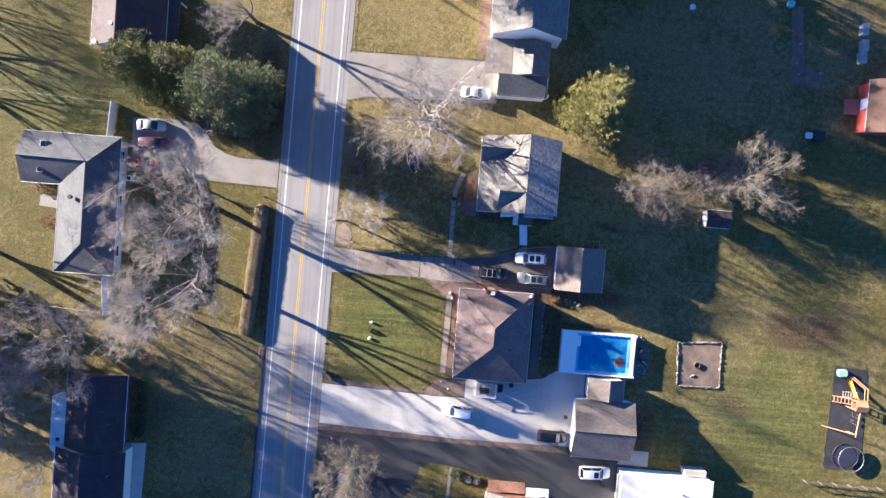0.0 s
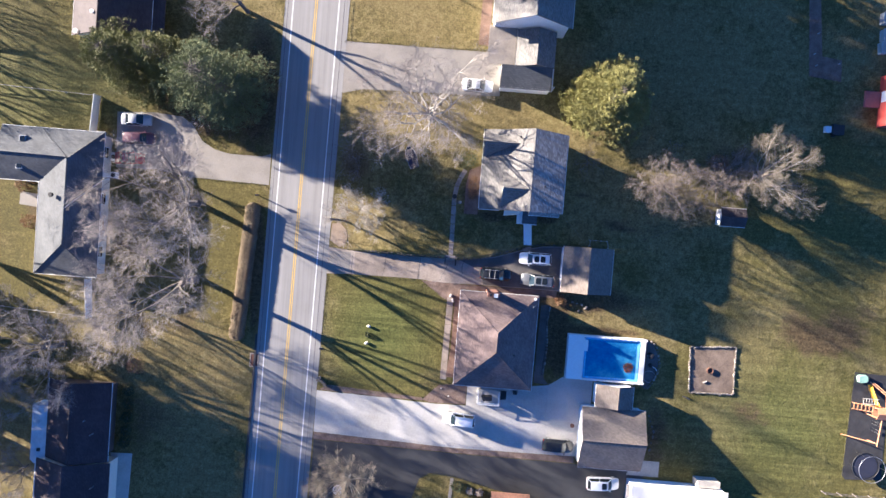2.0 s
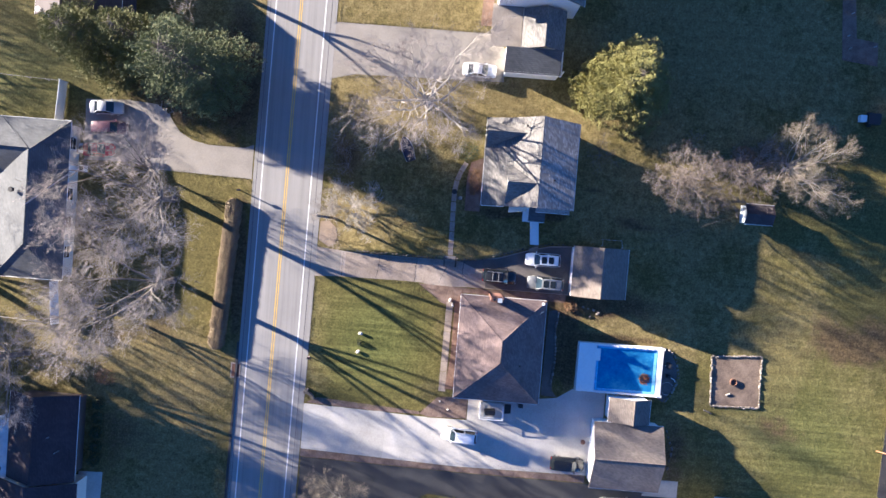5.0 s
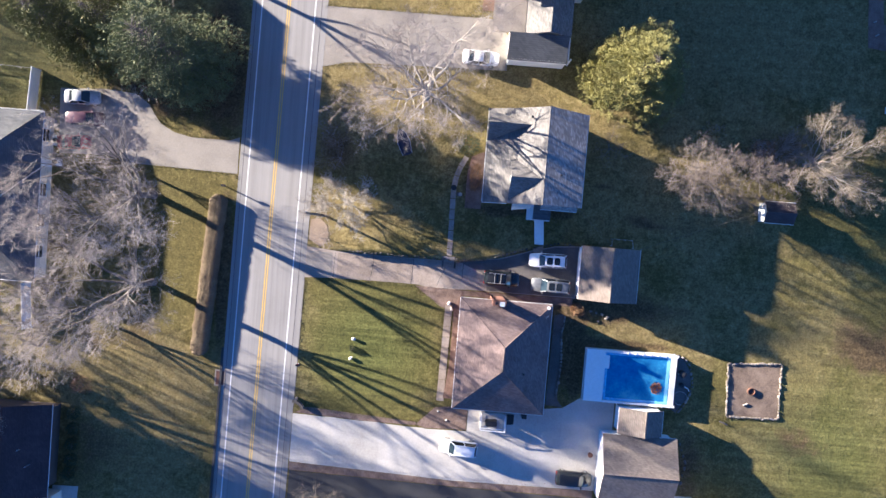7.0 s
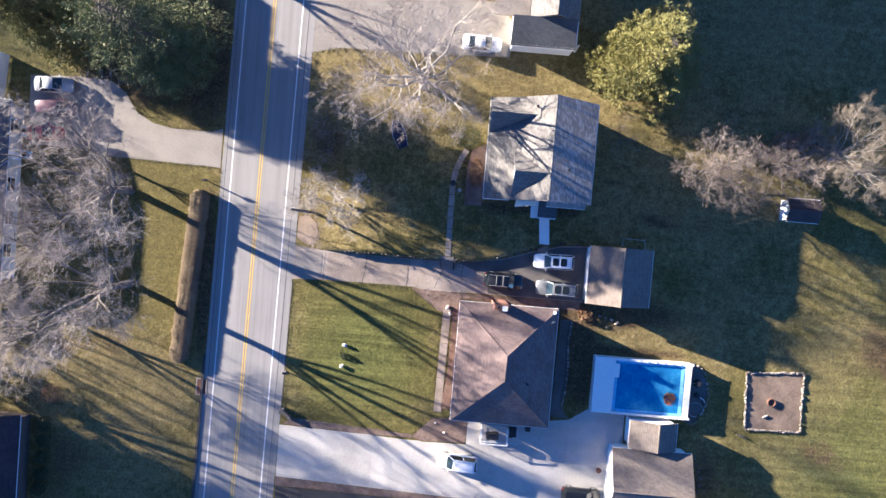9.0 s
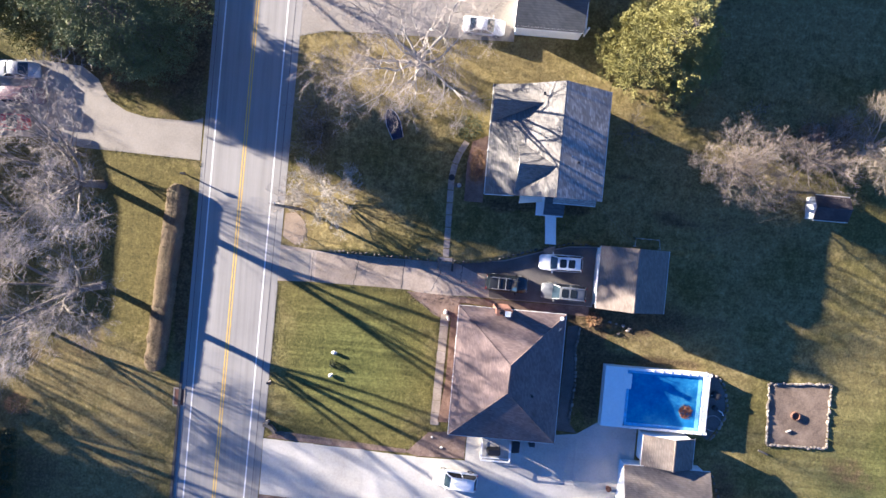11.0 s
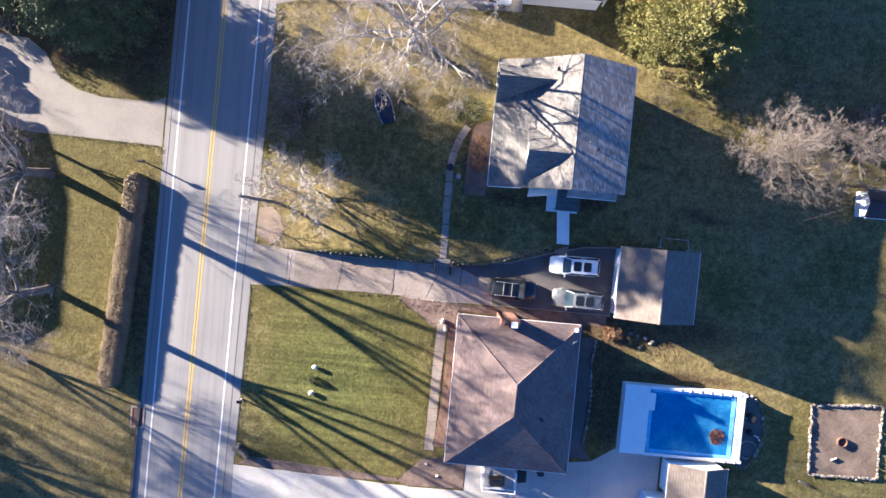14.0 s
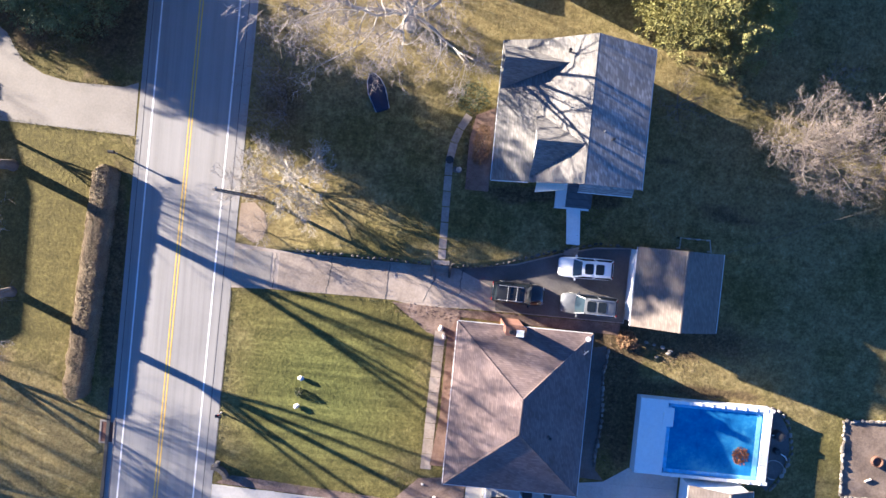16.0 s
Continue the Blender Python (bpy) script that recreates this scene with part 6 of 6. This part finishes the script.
for px, k, zz in ((-1.7, .62, .55), (-1.2, .75, .62), (0, .8, .72), (1.0, .62, .68), (1.7, .2, .6)):
    hull.v += [(px, -k * .6, 0), (px, -k, zz * .7), (px, 0, zz), (px, k, zz * .7), (px, k * .6, 0)]
for i in range(4):
    for k in range(5):
        a, b2 = i * 5 + k, i * 5 + (k + 1) % 5
        hull.f.append([a, b2, b2 + 5, a + 5][::-1])
hull.f += [list(range(5)), list(range(20, 25))[::-1]]
part("tarpaulin", hull, plain("navy_tarpaulin", (0.008, 0.013, 0.036), 0.8, 0, 0.3), boat)
part("rub_rail", Shape().tube([(-1.7, -.62, .4), (0, -.81, .5), (1.0, -.63, .47), (1.7, -.2, .42)], .03, 5).tube([(-1.7, .62, .4), (0, .81, .5), (1.0, .63, .47), (1.7, .2, .42)], .03, 5), STEEL, boat)

sh, shw, shr = simple_gable("garden_shed", 41.4, 45.2, 5.7, 8.4, 1.75, 2.3, "x", SH_MAUVE, WHITE, "small white garden shed under bare trees", "shed", .15)
door(shw, -1.75, 0, .02, .9, 1.6, (-1, 0))
tr = thing("utility_trailer", 57.2, 21.4, 0, 0, "small white-fronted utility trailer with black load", "trailer")
part("load", Shape().box(.9, 0, .35, 1.7, 1.5, .7, bevel=.1), BLACK, tr)
part("front_box", Shape().box(-.5, 0, .35, .9, .9, .5, bevel=.06), WHITE, tr)
for sd in (1, -1):
    part("wheel", Shape().tube([(.6, sd * .8, .3), (.6, sd * .95, .3)], .3, 12), TYRE, tr)
for i, (bx, by) in enumerate(((63.7, 38.5), (63.9, 36.0), (63.8, 34.1))):
    bn = thing("storage_box", bx, by, 0, 3 * i, "pale weathered wooden box on grass", "box", "storage boxes")
    part("box_body", Shape().box(0, 0, 0, .9, 1.7, .9, bevel=.04), WOOD_GREY, bn)
    part("lid", Shape().box(0, 0, .9, 1.0, 1.8, .07, bevel=.03), WOOD_GREY, bn)
tp = thing("water_tank", 51.6, 41.4, 0, 0, "round teal plastic tank on a post", "tank")
part("tank_body", Shape().lathe(0, 0, [(.35, .6), (.55, .8), (.6, 1.1), (.5, 1.4), (.2, 1.55)], 14), TEAL, tp)
part("post", Shape().tube([(0, 0, -.1), (0, 0, .65)], .12, 8), WOOD_GREY, tp)
for gx_, gy_, gh_ in ((53.9, 32.6, 0.5), (54.3, 30.9, 0.6), (54.2, 35.7, 0.5), (57.7, 31.4, 0.5)):
    sk = thing("garden_stake", gx_, gy_, 0, 0, "pale wooden stake in the vegetable bed", "stake", "garden stakes")
    part("stake_body", Shape().box(0, 0, -.05, .14, .14, gh_, bevel=.02), WOOD_GREY, sk)
    part("stake_tip", Shape().tube([(0, 0, gh_ - .06), (0, 0, gh_ + .1)], [.09, .01], 6), WOOD_GREY, sk)
bb = thing("bird_bath", 36.5, 39.9, 0, 0, "white bird bath on grass", "bird bath")
part("bowl", Shape().lathe(0, 0, [(.12, 0), (.12, .7), (.45, .8), (.48, .9), (.4, .9)], 12), WHITE, bb)
ca = thing("travel_trailer", -58.1, -33.7, 0, 0, "long pale travel trailer parked beside a house", "trailer")
part("shell", Shape().prism([(-1.2, -4.0), (-.6, -4.6), (.6, -4.6), (1.2, -4.0), (1.2, 4.4), (-1.2, 4.4)], .55, 2.75), WHITE, ca)
part("roof_skin", Shape().prism([(-1.1, -3.9), (-.6, -4.4), (.6, -4.4), (1.1, -3.9), (1.1, 4.3), (-1.1, 4.3)], 2.75, 2.82), plain("chalky_white_roof", (0.55, 0.57, 0.58), 0.7, 0, 0.15, 1.5), ca)
part("roof_vent", Shape().box(.1, -2.4, 2.82, .5, .5, .15, bevel=.05), BLACK, ca)
part("roof_vent", Shape().box(-.2, 1.8, 2.82, .5, .5, .15, bevel=.05), STEEL, ca)
part("hitch", Shape().tube([(-.6, -4.5, .5), (0, -6.0, .45)], .06, 5).tube([(.6, -4.5, .5), (0, -6.0, .45)], .06, 5), BLACK, ca)
for sd in (1, -1):
    for wy in (-.6, .4):
        part("wheel", Shape().tube([(sd * .95, wy, .35), (sd * 1.15, wy, .35)], .35, 14), TYRE, ca)


def fence(pts, h, gap, material, label, rails=(0.35, 0.8), board=False, name="fence"):
    f = thing(name, 0, 0, 0, 0, label, "fence")
    for (ax_, ay_), (bx_, by_) in zip(pts, pts[1:]):
        L, a = math.hypot(bx_ - ax_, by_ - ay_), math.degrees(math.atan2(by_ - ay_, bx_ - ax_))
        n = max(1, round(L / gap))
        for i in range(n + 1):
            part("post", Shape().box(ax_ + (bx_ - ax_) * i / n, ay_ + (by_ - ay_) * i / n, -.05, .12, .12, h + .1, a), material, f)
        for k in rails:
            part("rail", Shape().box((ax_ + bx_) / 2, (ay_ + by_) / 2, h * k, L, .05 if not board else .08, .1, a), material, f)
        if board:
            for i in range(n):
                g = (i + .5) / n
                part("panel", Shape().box(ax_ + (bx_ - ax_) * g, ay_ + (by_ - ay_) * g, .08, L / n - .12, .05, h - .1, a), material, f)


fence([(-53.9, 12.5), (-53.6, 17.9)], 1.7, 1.8, WHITE, "white vinyl panel fence beside a house", (0.1, 0.97), True)
fence([(-53.3, -10.0), (-52.8, -15.9)], 1.7, 1.9, WHITE, "white vinyl panel fence beside a lawn", (0.1, 0.97), True)
fence([(-53.6, 17.95), (-72, 18.6)], 0.75, 2.6, WOOD_GREY, "thin pale rail fence along a back lawn", (0.95,))
fence([(-53.4, -15.9), (-72, -15.0)], 0.75, 2.6, WOOD_GREY, "thin pale rail fence along a back lawn", (0.95,))
fence([(61.6, -33.7), (76, -34.0)], 1.2, 2.6, BARK, "wooden rail fence on the back lawn", (0.4, 0.85))
fence([(22.6, 1.1), (22.6, 2.0), (25.2, 2.0), (25.4, 1.0)], .9, .9, WOOD_GREY, "bent steel rail behind the garage", (1.0,), name="rail")

# play area
ps_ = thing("play_set", 67.9, -20.4, .05, 0, "orange cedar play set with yellow slide", "play set")
for px in (-.7, .7):
    for py in (-.7, .7):
        part("post", Shape().box(px, py, 0, .12, .12, 2.4), WOOD_ORANGE, ps_)
part("platform", Shape().box(0, 0, 1.3, 1.6, 1.6, .08), WOOD_ORANGE, ps_)
part("canopy", Shape().solid([[(-.9, -.9, 2.4), (.9, -.9, 2.4), (.9, 0, 2.8), (-.9, 0, 2.8)], [(-.9, 0, 2.8), (.9, 0, 2.8), (.9, .9, 2.4), (-.9, .9, 2.4)]], .06), WOOD_ORANGE, ps_)
sld = Shape()
for i in range(7):
    g = i / 6
    sld.v += [(-1.0 + .5 * (1 - g) - .1, .8 + 3.0 * g, 1.35 * (1 - g) ** 1.3 + .12 + .1), (-.95 + .5 * (1 - g), .8 + 3.0 * g, 1.35 * (1 - g) ** 1.3 + .1), (-.5 + .5 * (1 - g), .8 + 3.0 * g, 1.35 * (1 - g) ** 1.3 + .1), (-.45 + .5 * (1 - g) + .1, .8 + 3.0 * g, 1.35 * (1 - g) ** 1.3 + .12 + .1)]
sld.f = [[i * 4 + k, i * 4 + k + 1, i * 4 + k + 5, i * 4 + k + 4] for i in range(6) for k in range(3)]
slide = part("slide", sld, YELLOW_PLASTIC, ps_, "yellow plastic slide")
for px in (.75, 1.25):
    part("rail", Shape().tube([(px, .7, 1.9), (px, 2.6, 1.8), (px - 1.4, 4.2, .1)], .06, 6), WOOD_ORANGE, ps_)
for i in range(5):
    part("rung", Shape().box(-1.2 - .42 * i, .35, 1.2 - .22 * i, .12, .9, .06), WOOD_ORANGE, ps_)
for py in (-.1, .8):
    part("ladder_rail", Shape().tube([(-.8, py, 1.35), (-3.0, py, .05)], .06, 6), WOOD_ORANGE, ps_)
for py in (1.2, 2.0):
    part("monkey_bar_rail", Shape().tube([(-.4, py, 1.9), (-2.8, py, 1.9)], .05, 6), WOOD_GREY, ps_)
for i in range(6):
    part("monkey_bar", Shape().tube([(-.6 - .42 * i, 1.2, 1.9), (-.6 - .42 * i, 2.0, 1.9)], .03, 5), WOOD_GREY, ps_)
part("swing_beam", Shape().tube([(.1, -.7, 2.2), (-.3, -5.0, 2.2)], .08, 6), WOOD_ORANGE, ps_)
for px in (-4.0, .1):
    part("swing_leg", Shape().tube([(-.3, -4.6, 2.2), (px - .2, -4.2 - (.6 if px > 0 else 0), .0)], .07, 6), WOOD_ORANGE, ps_)
for k in (-1.8, -2.9):
    part("swing_seat", Shape().box(-.15, k, .5, .25, .55, .05), BLACK, ps_)
    for dy in (-.22, .22):
        part("chain", Shape().tube([(-.15, k + dy, .5), (-.15, k + dy, 2.2)], .015, 4), STEEL, ps_)
tb = thing("toy_box", 65.9, -15.8, .05, 10, "mint green plastic toy box on black mulch", "box")
part("box_body", Shape().box(0, 0, 0, 1.3, 1.1, .6, bevel=.2), GREEN_PLASTIC, tb)
tm = thing("trampoline", 67.3, -29.0, .05, 0, "round trampoline with dark mat and net frame", "trampoline")
cir = lambda r, z, n=28: [(r * math.cos(2 * math.pi * i / n), r * math.sin(2 * math.pi * i / n), z) for i in range(n + 1)]
part("jump_mat", Shape().lathe(0, 0, [(1.75, .86), (1.75, .88)], 28), plain("navy_mat", (0.02, 0.022, 0.04), 0.7), tm)
part("frame", Shape().tube(cir(2.05, .9), .05, 6, False), BLACK, tm)
part("spring_pad", Shape().lathe(0, 0, [(2.0, .84), (2.0, .87), (1.75, .87)], 28), BLACK, tm)
part("net_ring", Shape().tube(cir(2.0, 2.2), .03, 6, False), STEEL, tm, "pale steel net ring")
for i in range(6):
    a = 2 * math.pi * i / 6
    part("pole", Shape().tube([(2.1 * math.cos(a), 2.1 * math.sin(a), 0), (2.1 * math.cos(a), 2.1 * math.sin(a), 1.0), (2.0 * math.cos(a), 2.0 * math.sin(a), 2.2)], .022, 6), BLACK, tm)
cb = thing("cable", 0, 0, 0, 0, "thin overhead cable between house, garage and shed", "cable")
for a, b in (((17.3, 5.4, 3.3), (22.5, .5, 4.0)), ((25.0, .6, 2.6), (41.3, 7.2, 2.5))):
    part("wire", Shape().tube([tuple(Vector(a).lerp(Vector(b), k / 8) - Vector((0, 0, .5 * (1 - (k / 4 - 1) ** 2)))) for k in range(9)], .012, 4), BARK, cb)


# ---- fallen leaves in the beds and along edges ----
def fallen_leaves():
    rng = random.Random(91)
    s = Shape()
    for x0, x1, y0, y1, n in ((-2, 18.3, -7.4, -6.1, 900), (17, 27, -10.2, -7.0, 550), (2.4, 3.9, -20, -7.2, 500), (3.2, 5.2, 4.6, 11.5, 500), (-17, 23, -32.5, -31.1, 900), (-37, -29, 13.2, 17, 700),
                              (16.2, 18.8, -20, -8, 700), (-1, 5.8, -24.8, -21.8, 300), (12, 17, 1.2, 4.0, 350), (20.5, 32, -12.5, -12, 300), (-9, 3, 12.5, 20, 700), (28, 48, 6, 16, 900)):
        for _ in range(n):
            x, y = rng.uniform(x0, x1), rng.uniform(y0, y1)
            a = rng.uniform(0, 6.283)
            leaf(s, rng, Vector((x, y, ground_z(x, y) + rng.uniform(0.05, 0.08))), Vector((math.cos(a), math.sin(a), rng.uniform(-0.1, 0.2))).normalized(), rng.uniform(0.06, 0.12), rng.uniform(0.04, 0.08))
    ob = new("fallen_leaves", mesh_of("fallen_leaves", s.v, s.f, surf("dry_fallen_leaves", (0.07, 0.044, 0.03), (0.145, 0.098, 0.068), (0.23, 0.165, 0.12), 0.7, 8, 0.9, 0)))
    tagged(ob, "scattered dry brown leaves in beds and on grass", "leaves", kind="stuff")


fallen_leaves()


# ---- ragged grass along the edges of paved places ----
def edge_grass():
    rng = random.Random(17)
    s = Shape()
    lines = [((-17.05, -23.4), (-17.0, -6.6)), ((-16.9, -6.45), (-2.6, -6.15)), ((-16.5, -23.75), (-0.9, -24.25)), ((1.35, -20.8), (1.4, -8.9)), ((-0.9, -24.2), (1.4, -21.9)), ((-2.6, -6.2), (1.0, -8.5)), ((-27.05, 6.45), (-35.2, 6.6)), ((-35.2, 6.6), (-44.5, 7.5)),
             ((-28.2, 11.0), (-33.2, 10.95)), ((-33.2, 10.95), (-37.4, 12.4)), ((-37.4, 12.4), (-39.0, 14.7)), ((-16.9, 21.2), (-13.5, 22.05)), ((-13.5, 22.05), (7.2, 22.55)), ((-16.9, 29.35), (5.4, 29.35)), ((-16.75, 2.2), (-16.3, 21.0)), ((-16.2, 29.4), (-15.9, 60)),
             ((-26.9, 3.0), (-26.85, 6.3)), ((-26.75, 11.5), (-26.3, 60)), ((-27.3, -60), (-27.2, -22)), ((39.3, -13), (39.6, -20.2)), ((39.6, -20.4), (46.8, -20.2)), ((64.4, -31), (64.75, -15)), ((64.9, -14.7), (70, -14.9)), ((-0.4, -36.9), (1.2, -35.9)), ((1.2, -35.9), (5.2, -36.2)), ((5.2, -36.2), (10.6, -37.5))]
    for (xa, ya), (xb, yb) in lines:
        for _ in range(int(26 * math.hypot(xb - xa, yb - ya))):
            f = rng.random()
            spread = 0.1 + 0.12 * max(0.0, noise.noise(Vector((xa + (xb - xa) * f, ya + (yb - ya) * f, 0)) * 0.8))
            x, y = xa + (xb - xa) * f + rng.gauss(0, spread), ya + (yb - ya) * f + rng.gauss(0, spread)
            a = rng.uniform(0, 6.283)
            leaf(s, rng, Vector((x, y, max(0.0, ground_z(x, y)) + 0.03)), Vector((math.cos(a), math.sin(a), rng.uniform(0.2, 0.9))).normalized(), rng.uniform(0.08, 0.17), rng.uniform(0.03, 0.06))
    ob = new("edge_grass", mesh_of("edge_grass", s.v, s.f, surf("uncut_edge_grass", (0.05, 0.05, 0.018), (0.11, 0.105, 0.04), (0.19, 0.165, 0.075), 0.5, 5, 0.9, 0)))
    tagged(ob, "uncut grass along driveways and road edges", "grass", kind="stuff")


edge_grass()

# dark cracks and joints across the old driveway
for cx0, cy0, cx1, cy1 in ((-13.3, -6.0, -13.25, -2.7), (-8.4, -6.0, -8.1, -2.7), (-3.0, -6.0, -2.9, -2.7), (0.4, -5.9, 1.6, -2.8), (3.6, -5.0, 3.7, -2.7)):
    rc = random.Random(int(cx0 * 10))
    pts = [(cx0 + (cx1 - cx0) * k / 9 + rc.gauss(0, .05), cy0 + (cy1 - cy0) * k / 9) for k in range(10)]
    ck = Shape()
    for (xa, ya), (xb, yb) in zip(pts, pts[1:]):
        w_ = rc.uniform(.015, .04)
        ck.add([(xa - w_, ya, .042), (xa + w_, ya, .042), (xb + w_, yb, .042), (xb - w_, yb, .042)], [[0, 1, 2, 3]])
    part("joint", ck, ASPHALT_NEW, mid, "dark tar-filled crack")
